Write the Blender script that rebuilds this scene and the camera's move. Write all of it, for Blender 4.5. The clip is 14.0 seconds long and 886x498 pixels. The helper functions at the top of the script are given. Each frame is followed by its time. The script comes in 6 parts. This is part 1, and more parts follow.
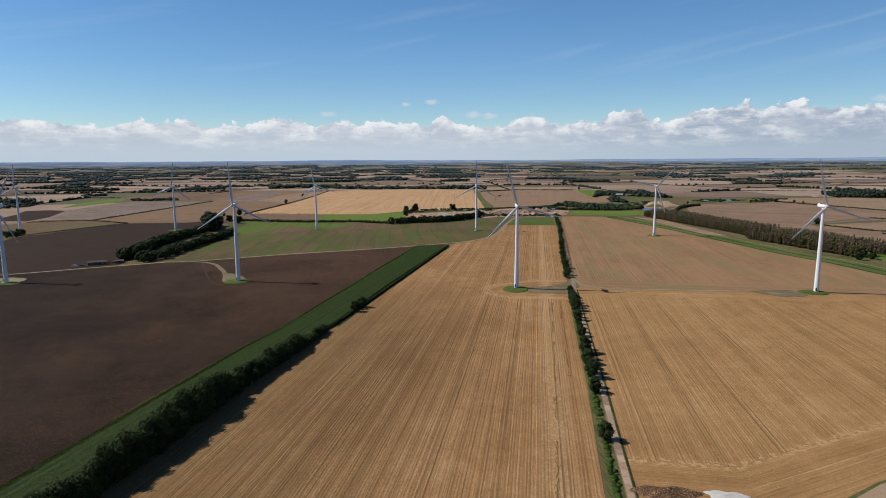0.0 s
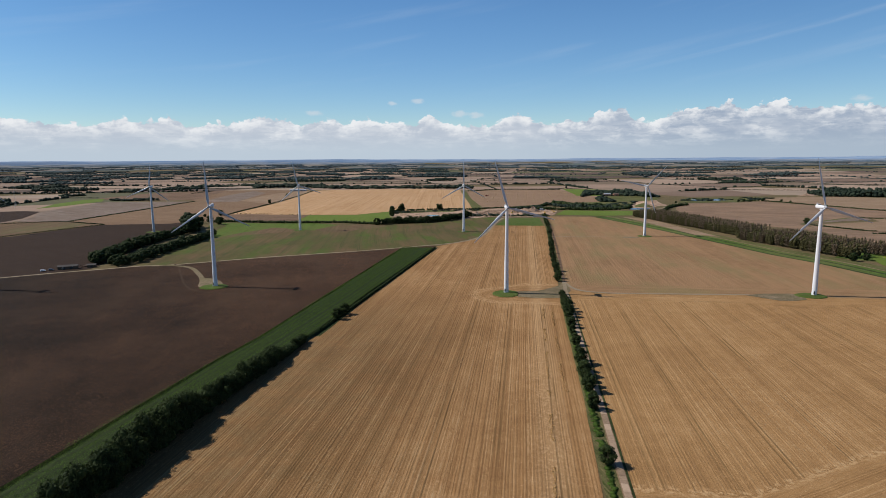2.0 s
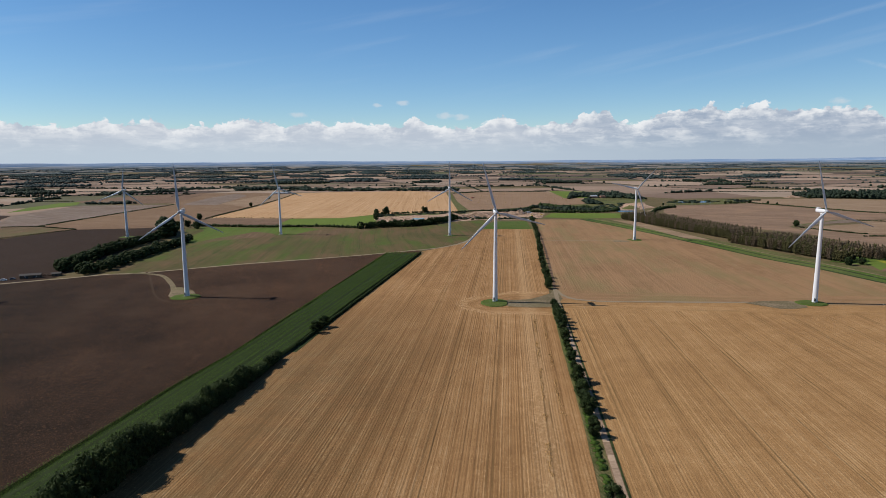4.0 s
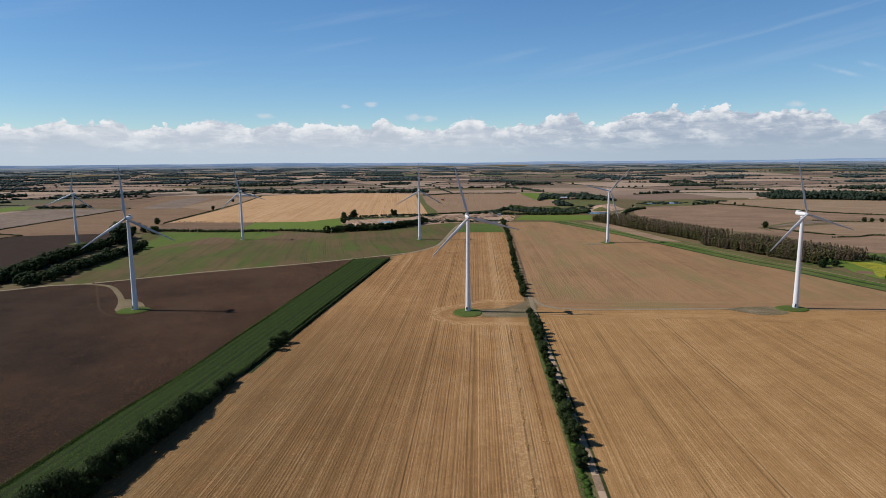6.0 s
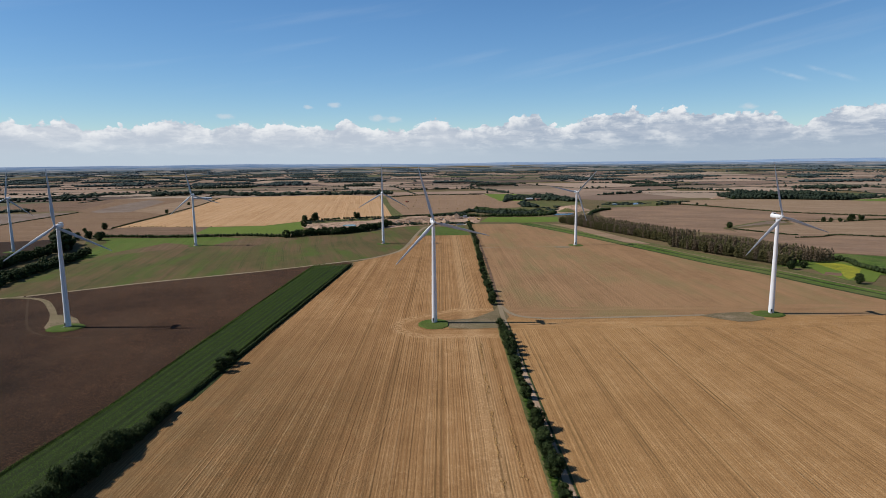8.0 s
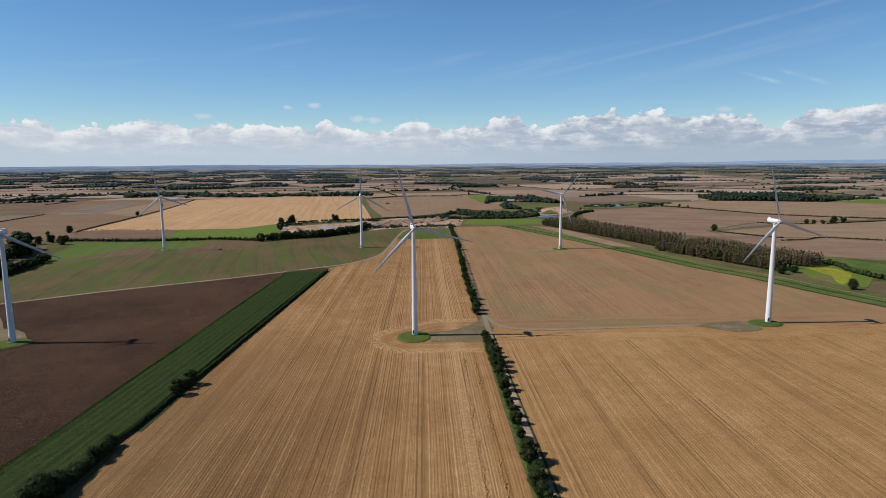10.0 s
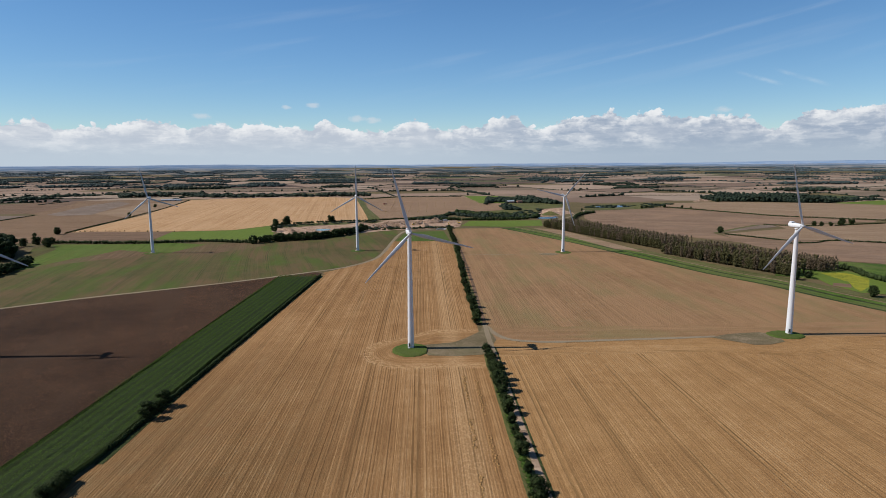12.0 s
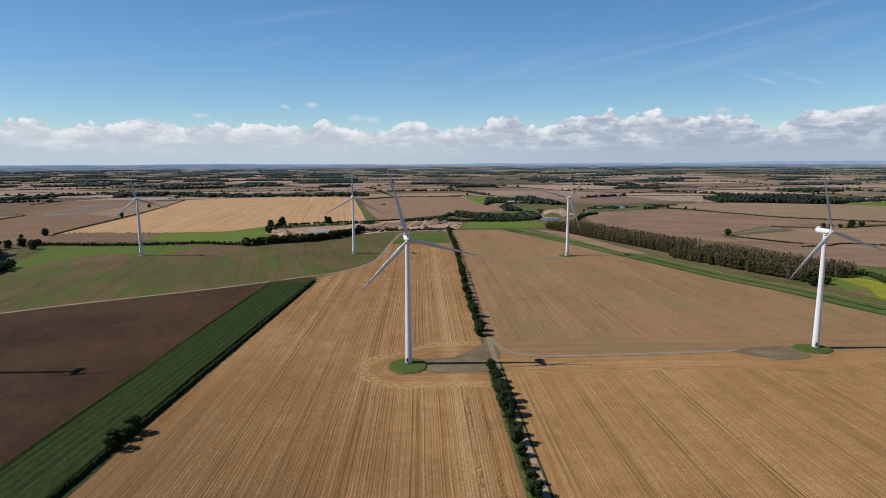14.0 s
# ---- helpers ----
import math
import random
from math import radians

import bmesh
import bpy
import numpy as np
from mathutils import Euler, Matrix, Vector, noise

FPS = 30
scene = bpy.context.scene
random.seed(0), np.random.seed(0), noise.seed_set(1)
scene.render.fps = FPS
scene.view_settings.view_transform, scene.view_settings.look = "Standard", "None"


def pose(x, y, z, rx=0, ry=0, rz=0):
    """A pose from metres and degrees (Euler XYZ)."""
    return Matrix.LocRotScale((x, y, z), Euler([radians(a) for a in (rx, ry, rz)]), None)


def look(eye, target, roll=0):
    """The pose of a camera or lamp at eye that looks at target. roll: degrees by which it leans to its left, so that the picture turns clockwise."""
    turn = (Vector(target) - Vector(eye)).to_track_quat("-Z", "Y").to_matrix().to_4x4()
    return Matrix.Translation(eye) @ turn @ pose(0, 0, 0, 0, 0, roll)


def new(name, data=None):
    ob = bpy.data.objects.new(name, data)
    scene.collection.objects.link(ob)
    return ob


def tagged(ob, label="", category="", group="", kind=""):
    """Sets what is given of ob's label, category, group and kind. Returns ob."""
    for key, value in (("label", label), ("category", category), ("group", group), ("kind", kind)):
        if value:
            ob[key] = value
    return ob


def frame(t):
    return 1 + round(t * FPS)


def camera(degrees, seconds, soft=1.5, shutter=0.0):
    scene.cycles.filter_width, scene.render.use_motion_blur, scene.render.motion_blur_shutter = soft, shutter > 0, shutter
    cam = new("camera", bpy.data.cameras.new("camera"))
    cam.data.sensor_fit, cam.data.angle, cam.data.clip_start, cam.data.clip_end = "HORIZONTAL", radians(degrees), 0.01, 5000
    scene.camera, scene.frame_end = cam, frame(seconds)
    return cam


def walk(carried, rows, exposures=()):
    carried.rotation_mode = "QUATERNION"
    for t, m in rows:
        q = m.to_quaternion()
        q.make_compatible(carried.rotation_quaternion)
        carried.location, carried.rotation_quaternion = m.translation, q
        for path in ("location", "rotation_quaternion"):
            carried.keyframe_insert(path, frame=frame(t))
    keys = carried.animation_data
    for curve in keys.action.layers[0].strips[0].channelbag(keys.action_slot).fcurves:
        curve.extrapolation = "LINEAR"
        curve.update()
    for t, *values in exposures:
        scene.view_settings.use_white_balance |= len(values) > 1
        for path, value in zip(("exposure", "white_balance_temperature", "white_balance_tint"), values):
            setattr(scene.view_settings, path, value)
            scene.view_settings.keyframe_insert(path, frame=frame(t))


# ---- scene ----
cam = camera(74.0, 14.0, soft=0.7)
PATH = [
    (0, (14.6, -454.316, 99.145), (14.288, -452.363, 98.849), -0.4),
    (0.5, (14.085, -450.332, 99.287), (13.785, -448.377, 98.989), -0.4),
    (1, (13.532, -446.002, 99.314), (13.242, -444.046, 99.016), -0.5),
    (1.5, (12.491, -440.917, 99.318), (12.216, -438.959, 99.019), -0.4),
    (2, (11.741, -435.517, 99.388), (11.473, -433.558, 99.089), -0.4),
    (2.5, (11.151, -430.238, 99.58), (10.899, -428.276, 99.282), -0.4),
    (3, (10.334, -424.536, 99.568), (10.093, -422.573, 99.272), -0.4),
    (5.5, (7.011, -395.081, 99.917), (6.859, -393.108, 99.627), -0.5),
    (6, (6.53, -389.074, 99.967), (6.412, -387.098, 99.678), -0.5),
    (6.5, (6.222, -382.886, 100.204), (6.127, -380.909, 99.916), -0.5),
    (7, (5.894, -376.601, 100.242), (5.826, -374.623, 99.954), -0.5),
    (7.5, (6.088, -370.24, 100.234), (6.057, -368.261, 99.947), -0.6),
    (8, (5.841, -363.841, 100.329), (5.841, -361.861, 100.042), -0.6),
    (8.5, (5.879, -357.374, 100.396), (5.904, -355.394, 100.11), -0.6),
    (11, (6.287, -326.537, 100.51), (6.357, -324.558, 100.226), -0.4),
    (11.5, (6.618, -320.137, 100.646), (6.688, -318.159, 100.361), -0.4),
    (12, (7.073, -314.319, 100.516), (7.142, -312.34, 100.232), -0.4),
    (12.5, (6.798, -308.16, 100.525), (6.869, -306.181, 100.241), -0.3),
    (13, (6.864, -301.75, 100.54), (6.936, -299.772, 100.257), -0.3),
    (13.5, (7.015, -295.379, 100.552), (7.087, -293.401, 100.269), -0.3),
    (14, (6.989, -289.151, 100.768), (7.062, -287.172, 100.483), -0.3),
]
walk(cam, [(t, look(eye, target, roll)) for t, eye, target, roll in PATH])
# ---------------------------------------------------------------- light
SUN_EL, SUN_AZ = 43.6, -89.0          # degrees; azimuth clockwise from +y
sun_data = bpy.data.lights.new("sun", "SUN")
sun_data.energy, sun_data.angle, sun_data.color = 5.15, radians(0.5), (1.0, 0.955, 0.905)
sun = new("sun", sun_data)
sun_way = Vector((math.sin(radians(SUN_AZ)) * math.cos(radians(SUN_EL)),
                  math.cos(radians(SUN_AZ)) * math.cos(radians(SUN_EL)), math.sin(radians(SUN_EL))))
sun.matrix_world = look(sun_way * 300, (0, 0, 0))


# ---------------------------------------------------------------- node helpers
class Net:
    """A thin writer of node trees: every call makes a node and returns its output."""

    def __init__(self, tree):
        self.t, self.k = tree, tree.links

    def node(self, kind):
        return self.t.nodes.new(kind)

    def put(self, socket, value):
        if isinstance(value, bpy.types.NodeSocket):
            self.k.new(value, socket)
        elif value is not None:
            socket.default_value = value

    def m(self, op, a, b=None, c=None, clamp=False):
        n = self.node("ShaderNodeMath")
        n.operation, n.use_clamp = op, clamp
        for s, v in zip(n.inputs, (a, b, c)):
            self.put(s, v)
        return n.outputs[0]

    def xyz(self, x, y, z=0.0):
        n = self.node("ShaderNodeCombineXYZ")
        for s, v in zip(n.inputs, (x, y, z)):
            self.put(s, v)
        return n.outputs[0]

    def noise(self, vec, scale=1.0, detail=4.0, rough=0.55, dims="3D"):
        n = self.node("ShaderNodeTexNoise")
        n.noise_dimensions = dims
        self.put(n.inputs["Vector"], vec)
        n.inputs["Scale"].default_value, n.inputs["Detail"].default_value = scale, detail
        n.inputs["Roughness"].default_value = rough
        return n.outputs["Fac"]

    def step(self, v, lo, hi, a=0.0, b=1.0, smooth=True):
        n = self.node("ShaderNodeMapRange")
        n.interpolation_type = "SMOOTHSTEP" if smooth else "LINEAR"
        for s, x in zip(n.inputs, (v, lo, hi, a, b)):
            self.put(s, x)
        return n.outputs[0]

    def mix(self, f, a, b, blend="MIX"):
        n = self.node("ShaderNodeMix")
        n.data_type, n.blend_type = "RGBA", blend
        self.put(n.inputs[0], f)
        for s, v in ((n.inputs[6], a), (n.inputs[7], b)):
            self.put(s, (*v, 1.0) if isinstance(v, tuple) and len(v) == 3 else v)
        return n.outputs[2]

    def ramp(self, f, stops):
        n = self.node("ShaderNodeValToRGB")
        r = n.color_ramp
        while len(r.elements) < len(stops):
            r.elements.new(0.5)
        for e, (at, col) in zip(r.elements, stops):
            e.position, e.color = at, (*col, 1.0)
        self.put(n.inputs[0], f)
        return n.outputs[0]

    def split(self, vec):
        n = self.node("ShaderNodeSeparateXYZ")
        self.put(n.inputs[0], vec)
        return n.outputs

    def bump(self, h, dist, strength=1.0):
        n = self.node("ShaderNodeBump")
        n.inputs["Strength"].default_value, n.inputs["Distance"].default_value = strength, dist
        self.put(n.inputs["Height"], h)
        return n.outputs[0]


# ---------------------------------------------------------------- sky
world = bpy.data.worlds.new("sky")
scene.world = world
world.use_nodes = True
world.node_tree.nodes.clear()
w = Net(world.node_tree)
sky = w.node("ShaderNodeTexSky")
sky.sky_type, sky.sun_disc = "NISHITA", False
sky.sun_elevation, sky.sun_rotation = radians(SUN_EL), radians(SUN_AZ)
sky.altitude, sky.air_density, sky.dust_density, sky.ozone_density = 60.0, 1.0, 0.0, 4.0
way = w.split(w.node("ShaderNodeTexCoord").outputs["Generated"])
az, el = w.m("ARCTAN2", way[0], way[1]), way[2]


# height of the cloud bank's top by bearing, both in radians
BANK_WEST = (
    (-0.82, 0.064), (-0.669, 0.0557), (-0.65, 0.0585), (-0.639, 0.0634), (-0.629, 0.066), (-0.619, 0.0641), (-0.612, 0.0582), (-0.585, 0.0628), (-0.571, 0.0671),
    (-0.563, 0.0713), (-0.555, 0.0684), (-0.54, 0.0576), (-0.525, 0.0555), (-0.493, 0.061), (-0.48, 0.0588), (-0.452, 0.066), (-0.427, 0.0732), (-0.415, 0.0709),
    (-0.384, 0.0672), (-0.368, 0.0562), (-0.354, 0.065), (-0.318, 0.0681), (-0.294, 0.0612), (-0.258, 0.0704), (-0.236, 0.0634), (-0.177, 0.0626), (-0.167, 0.0726),
    (-0.156, 0.0771), (-0.143, 0.0708), (-0.136, 0.0616),
)
BANK_EAST = (
    (-0.136, 0.0616), (-0.121, 0.0598), (-0.055, 0.0576), (-0.033, 0.0693), (-0.01, 0.0764), (0.013, 0.0661), (0.048, 0.0584), (0.072, 0.0672), (0.095, 0.0613),
    (0.118, 0.0763), (0.159, 0.0844), (0.171, 0.0671), (0.204, 0.0592), (0.226, 0.0693), (0.256, 0.078), (0.294, 0.0785), (0.307, 0.0883), (0.317, 0.0811),
    (0.33, 0.072), (0.352, 0.0797), (0.372, 0.0847), (0.392, 0.0763), (0.449, 0.0713), (0.467, 0.0752), (0.513, 0.0681), (0.533, 0.0524), (0.542, 0.0497),
    (0.557, 0.0621), (0.569, 0.0644), (0.582, 0.0756), (0.601, 0.0736), (0.78, 0.088),
)


def skyline(table):
    lo, hi = table[0][0], table[-1][0]
    r = w.ramp(w.m("DIVIDE", w.m("SUBTRACT", az, lo), hi - lo), [((a - lo) / (hi - lo), (e / 0.12,) * 3) for a, e in table])
    return w.m("MULTIPLY", w.split(r)[0], 0.12)


west, east = skyline(BANK_WEST), skyline(BANK_EAST)
half = w.m("GREATER_THAN", az, BANK_EAST[0][0])
outline = w.m("ADD", w.m("MULTIPLY", east, half), w.m("MULTIPLY", west, w.m("SUBTRACT", 1.0, half)))

# rounded billows along the top, broad soft layers below
billow = w.noise(w.xyz(az, w.m("MULTIPLY", el, 1.3), 0.4), 30.0, 5.0, 0.55)
curl = w.m("ABSOLUTE", w.m("SUBTRACT", w.noise(w.xyz(az, w.m("MULTIPLY", el, 1.25), 4.4), 62.0, 3.0, 0.5), 0.5))
depth = w.m("SUBTRACT", outline, el)
here = w.m("ADD", w.m("MULTIPLY", depth, 60.0), w.m("ADD", w.m("MULTIPLY", w.m("SUBTRACT", billow, 0.5), 1.0), w.m("MULTIPLY", w.m("SUBTRACT", curl, 0.1), 1.9)))
cover = w.step(here, 0.0, 0.2)
layers = w.noise(w.xyz(w.m("MULTIPLY", az, 13.0), w.m("MULTIPLY", el, 85.0), 1.3), 1.0, 6.0, 0.62)
heaps = w.noise(w.xyz(w.m("MULTIPLY", az, 1.0), w.m("MULTIPLY", el, 2.3), 8.8), 34.0, 6.0, 0.62)
shade = w.noise(w.xyz(w.m("MULTIPLY", az, 1.0), w.m("MULTIPLY", el, 2.4), 3.1), 13.0, 3.0, 0.55)
crest = w.m("MULTIPLY", w.step(here, 1.7, 0.2), w.step(w.m("ADD", billow, w.m("MULTIPLY", heaps, 0.7)), 0.68, 0.98))
body = w.m("ADD", w.m("MULTIPLY", w.step(layers, 0.4, 0.66), 0.45), w.m("MULTIPLY", w.step(heaps, 0.46, 0.66), 0.45))
body = w.m("MULTIPLY", body, w.step(shade, 0.32, 0.6, 0.35, 1.0))
lit = w.m("MAXIMUM", crest, body)
tone = w.mix(lit, w.mix(w.step(az, -0.1, 0.3), (4.9, 5.5, 6.4), (3.4, 4.15, 5.3)), (8.3, 8.5, 8.75))
haze = w.step(el, 0.008, 0.05)
tone = w.mix(haze, w.mix(w.step(az, -0.2, 0.45), (5.0, 5.85, 6.75), (4.0, 4.85, 5.85)), tone)
# single small puffs above the bank
pn = w.noise(w.xyz(az, w.m("MULTIPLY", el, 1.8), 7.1), 45.0, 5.0, 0.6)
puff = 0.0
for pa, pe, wide in ((-0.217, 0.0921, 0.012), (-0.174, 0.0960, 0.016), (-0.105, 0.0762, 0.02), (-0.079, 0.0724, 0.02), (-0.343, 0.0765, 0.02), (0.474, 0.0788, 0.02)):
    ga, ge = w.m("DIVIDE", w.m("SUBTRACT", az, pa), wide), w.m("DIVIDE", w.m("SUBTRACT", el, pe), wide * 0.42)
    g = w.m("EXPONENT", w.m("MULTIPLY", w.m("ADD", w.m("MULTIPLY", ga, ga), w.m("MULTIPLY", ge, ge)), -1.0))
    puff = w.m("MAXIMUM", puff, g)
puff = w.step(w.m("ADD", puff, w.m("MULTIPLY", w.m("SUBTRACT", pn, 0.5), 1.6)), 0.55, 1.1, 0.0, 0.5)
# thin high streaks
sv = w.xyz(w.m("ADD", w.m("MULTIPLY", az, 2.2), 0.0), w.m("MULTIPLY", w.m("SUBTRACT", el, w.m("MULTIPLY", az, 0.19)), 24.0), 2.0)
streak = w.m("MULTIPLY", w.step(w.noise(sv, 1.7, 4.0, 0.5), 0.5, 0.85, 0.0, 0.1), w.step(el, 0.09, 0.14))
line_d = w.m("ABSOLUTE", w.m("SUBTRACT", el, w.m("ADD", w.m("MULTIPLY", az, 0.178), 0.1065)))
trail = w.m("MULTIPLY", w.m("MULTIPLY", w.step(line_d, 0.0055, 0.0), w.step(az, 0.1, 0.3)), w.step(w.noise(sv, 6.0, 3.0), 0.3, 0.7, 0.03, 0.11))
for a0, a1, e0, fall in ((0.48, 0.556, 0.1345, -0.355), (0.53, 0.612, 0.1345, -0.38)):
    off = w.m("ABSOLUTE", w.m("SUBTRACT", el, w.m("ADD", w.m("MULTIPLY", w.m("SUBTRACT", az, a0), fall), e0)))
    wisp = w.m("MULTIPLY", w.m("MULTIPLY", w.step(off, 0.0045, 0.0), w.m("MULTIPLY", w.step(az, a0, a0 + 0.03), w.step(az, a1, a1 - 0.03))), w.step(pn, 0.3, 0.7, 0.05, 0.28))
    trail = w.m("MAXIMUM", trail, wisp)
clear = w.node("ShaderNodeHueSaturation")
clear.inputs["Saturation"].default_value = 1.16
w.put(clear.inputs["Color"], sky.outputs[0])
w.put(clear.inputs["Value"], w.m("MULTIPLY", w.step(el, 0.2, 0.7, 1.04, 0.6), w.m("MULTIPLY", w.step(az, -0.7, 0.0, 0.89, 1.04), w.step(az, 0.15, 0.65, 1.0, 0.92))))
blue = w.mix(1.0, clear.outputs[0], (0.92, 0.985, 1.045), "MULTIPLY")
col = w.mix(w.m("MAXIMUM", streak, trail), blue, (7.0, 7.6, 8.2))
col = w.mix(puff, col, (6.9, 7.1, 7.5))
col = w.mix(cover, col, tone)
col = w.mix(w.step(el, -0.02, 0.0), (1.6, 1.5, 1.2), col)
back = w.node("ShaderNodeBackground")
back.inputs["Strength"].default_value = 0.1
w.put(back.inputs["Color"], col)
w.k.new(back.outputs[0], w.node("ShaderNodeOutputWorld").inputs[0])


# ---------------------------------------------------------------- materials
def material(name):
    mat = bpy.data.materials.new(name)
    mat.use_nodes = True
    mat.node_tree.nodes.clear()
    n = Net(mat.node_tree)
    bsdf = n.node("ShaderNodeBsdfPrincipled")
    n.k.new(bsdf.outputs[0], n.node("ShaderNodeOutputMaterial").inputs[0])
    return mat, n, bsdf


def finish(n, bsdf, color, rough=0.8, normal=None, metal=0.0, spec=0.3):
    n.put(bsdf.inputs["Base Color"], (*color, 1.0) if isinstance(color, tuple) else color)
    n.put(bsdf.inputs["Roughness"], rough)
    n.put(bsdf.inputs["Metallic"], metal)
    n.put(bsdf.inputs["Specular IOR Level"], spec)
    if normal is not None:
        n.put(bsdf.inputs["Normal"], normal)


def scaled(c, f):
    return tuple(min(1.0, v * f) for v in c)


def place(n):
    return n.split(n.node("ShaderNodeNewGeometry").outputs["Position"])


def blend(n, f, a, b):
    """Numbers a to b by f."""
    return n.m("ADD", n.m("MULTIPLY", b, f), n.m("MULTIPLY", a, n.m("SUBTRACT", 1.0, f)))


def soil_mat(name, base, light, dark, turn=0.0, contrast=1.0, tram=0.0, head=None, rel=0.12, lines=1.0, tint=None, tinted=0.5, clump=None, dry=None, clods=0.0, red=None, bend=0.0, weeds=None, first=7.0):
    """Farmland: swaths and drill lines along one heading, patches of straw, wheel tracks."""
    mat, n, bsdf = material(name)
    p = place(n)
    c, s = math.cos(radians(turn)), math.sin(radians(turn))
    u = n.m("ADD", n.m("MULTIPLY", p[0], c), n.m("MULTIPLY", p[1], s))
    v = n.m("SUBTRACT", n.m("MULTIPLY", p[1], c), n.m("MULTIPLY", p[0], s))
    wob = n.m("MULTIPLY", n.m("SUBTRACT", n.noise(n.xyz(p[0], p[1]), 0.02, 2.0), 0.5), 0.7)
    turned = 0.0
    if head:
        u, v, turned = head(n, p, u, v)
    if bend:
        u = n.m("ADD", u, n.m("MULTIPLY", n.m("SUBTRACT", n.noise(n.xyz(p[0], p[1], 40.0), 0.0035, 1.0), 0.5), bend))
    straight = u
    u = n.m("ADD", u, wob)

    def streak(k, kv, seed, lo, hi, detail=2.0):
        return n.step(n.noise(n.xyz(n.m("MULTIPLY", u, k), n.m("MULTIPLY", v, kv), seed), 1.0, detail, 0.55), lo, hi)

    swath = n.noise(n.xyz(n.m("MULTIPLY", u, 0.16), n.m("MULTIPLY", v, 0.004)), 1.0, 2.0, 0.5)
    comb = streak(0.62, 0.0015, 4.0, 0.4, 0.64)
    pale = n.m("MULTIPLY", streak(2.1, 0.0016, 12.0, 0.57, 0.61), streak(1.6, 0.22, 15.0, 0.38, 0.56))
    dim = n.m("MULTIPLY", streak(2.0, 0.0014, 8.0, 0.58, 0.62), streak(1.1, 0.05, 17.0, 0.34, 0.52))
    # single passes of the machine, and the drill rows within them
    run = n.m("FLOOR", n.m("DIVIDE", straight, 3.1))
    tone = n.noise(n.xyz(n.m("MULTIPLY", run, 7.31), n.m("MULTIPLY", v, 0.0012), 2.5), 1.0, 1.0, 0.5)
    drill = n.m("MULTIPLY", n.m("ADD", n.m("SINE", n.m("MULTIPLY", u, 5.6)), 1.0), 0.5)
    drill = n.m("MULTIPLY", drill, n.noise(n.xyz(n.m("MULTIPLY", u, 1.2), n.m("MULTIPLY", v, 0.3), 8.0), 1.0, 3.0, 0.7))
    band = n.noise(n.xyz(n.m("MULTIPLY", u, 0.42), n.m("MULTIPLY", v, 0.0022), 30.0), 1.0, 5.0, 0.72)
    broken = n.noise(n.xyz(n.m("MULTIPLY", u, 1.5), n.m("MULTIPLY", v, 0.028), 34.0), 1.0, 4.0, 0.65)
    fleck = n.step(n.noise(n.xyz(p[0], p[1], 21.0), 0.85, 6.0, 0.82), 0.56, 0.66)
    patch = n.noise(n.xyz(p[0], p[1], 2.0), 0.012, 4.0, 0.6)
    blot = n.noise(n.xyz(p[0], p[1], 6.0), 0.11, 4.0, 0.65)
    grain = n.noise(n.xyz(p[0], p[1], 9.0), 2.6, 3.0, 0.75)
    val = n.m("ADD", n.m("MULTIPLY", n.m("SUBTRACT", swath, 0.5), 0.2 * lines), 0.5)
    for tex, mid, k in ((comb, 0.5, 0.06 * lines), (pale, 0.15, 0.24 * lines), (dim, 0.15, -0.2 * lines), (drill, 0.25, 0.07 * lines), (tone, 0.5, 0.3 * lines), (band, 0.5, 0.85 * lines), (broken, 0.5, 0.55 * lines), (patch, 0.5, 0.5), (blot, 0.5, 0.42), (grain, 0.5, 0.75 + clods), (fleck, 0.2, 0.26 + 0.5 * clods)):
        val = n.m("ADD", val, n.m("MULTIPLY", n.m("SUBTRACT", tex, mid), k))
    val = n.m("ADD", n.m("MULTIPLY", n.m("SUBTRACT", val, 0.5), contrast), 0.5)
    col = n.ramp(val, ((0.12, dark), (0.48, base), (0.86, light)))
    if tint:
        wave = n.noise(n.xyz(n.m("MULTIPLY", u, 0.05), n.m("MULTIPLY", v, 0.006), 5.0), 1.0, 4.0, 0.6)
        col = n.mix(n.step(n.m("ADD", n.m("MULTIPLY", patch, 0.5), n.m("MULTIPLY", wave, 0.5)), 0.44, 0.62, 0.0, tinted), col, tint)
    if red:
        bare = n.noise(n.xyz(n.m("MULTIPLY", u, 0.028), n.m("MULTIPLY", v, 0.008), 25.0), 1.0, 3.0, 0.6)
        fine = n.noise(n.xyz(n.m("MULTIPLY", u, 0.35), n.m("MULTIPLY", v, 0.006), 26.0), 1.0, 3.0, 0.6)
        col = n.mix(n.m("MULTIPLY", n.step(bare, 0.45, 0.6), n.step(fine, 0.36, 0.6, 0.25, 0.85)), col, red)
    # near left stubble darkened in its colour, for the shaded side of the stalks
    if weeds:
        side = n.m("ADD", p[0], n.m("MULTIPLY", n.m("SUBTRACT", patch, 0.5), 90.0))
        amount = n.m("MULTIPLY", n.step(side, 25.0, -90.0), n.step(p[1], 60.0, -150.0))
        col = n.mix(n.m("MULTIPLY", amount, n.step(blot, 0.3, 0.65, 0.45, 0.85)), col, n.mix(1.0, col, weeds, "MULTIPLY"))
    # loose straw left between the swaths
    straw = n.m("MULTIPLY", n.step(n.noise(n.xyz(n.m("MULTIPLY", u, 0.9), n.m("MULTIPLY", v, 0.45), 3.0), 1.0, 4.0, 0.75), 0.56, 0.64), n.step(swath, 0.48, 0.62))
    col = n.mix(n.m("MULTIPLY", straw, 0.5 * min(1.0, lines)), col, light)
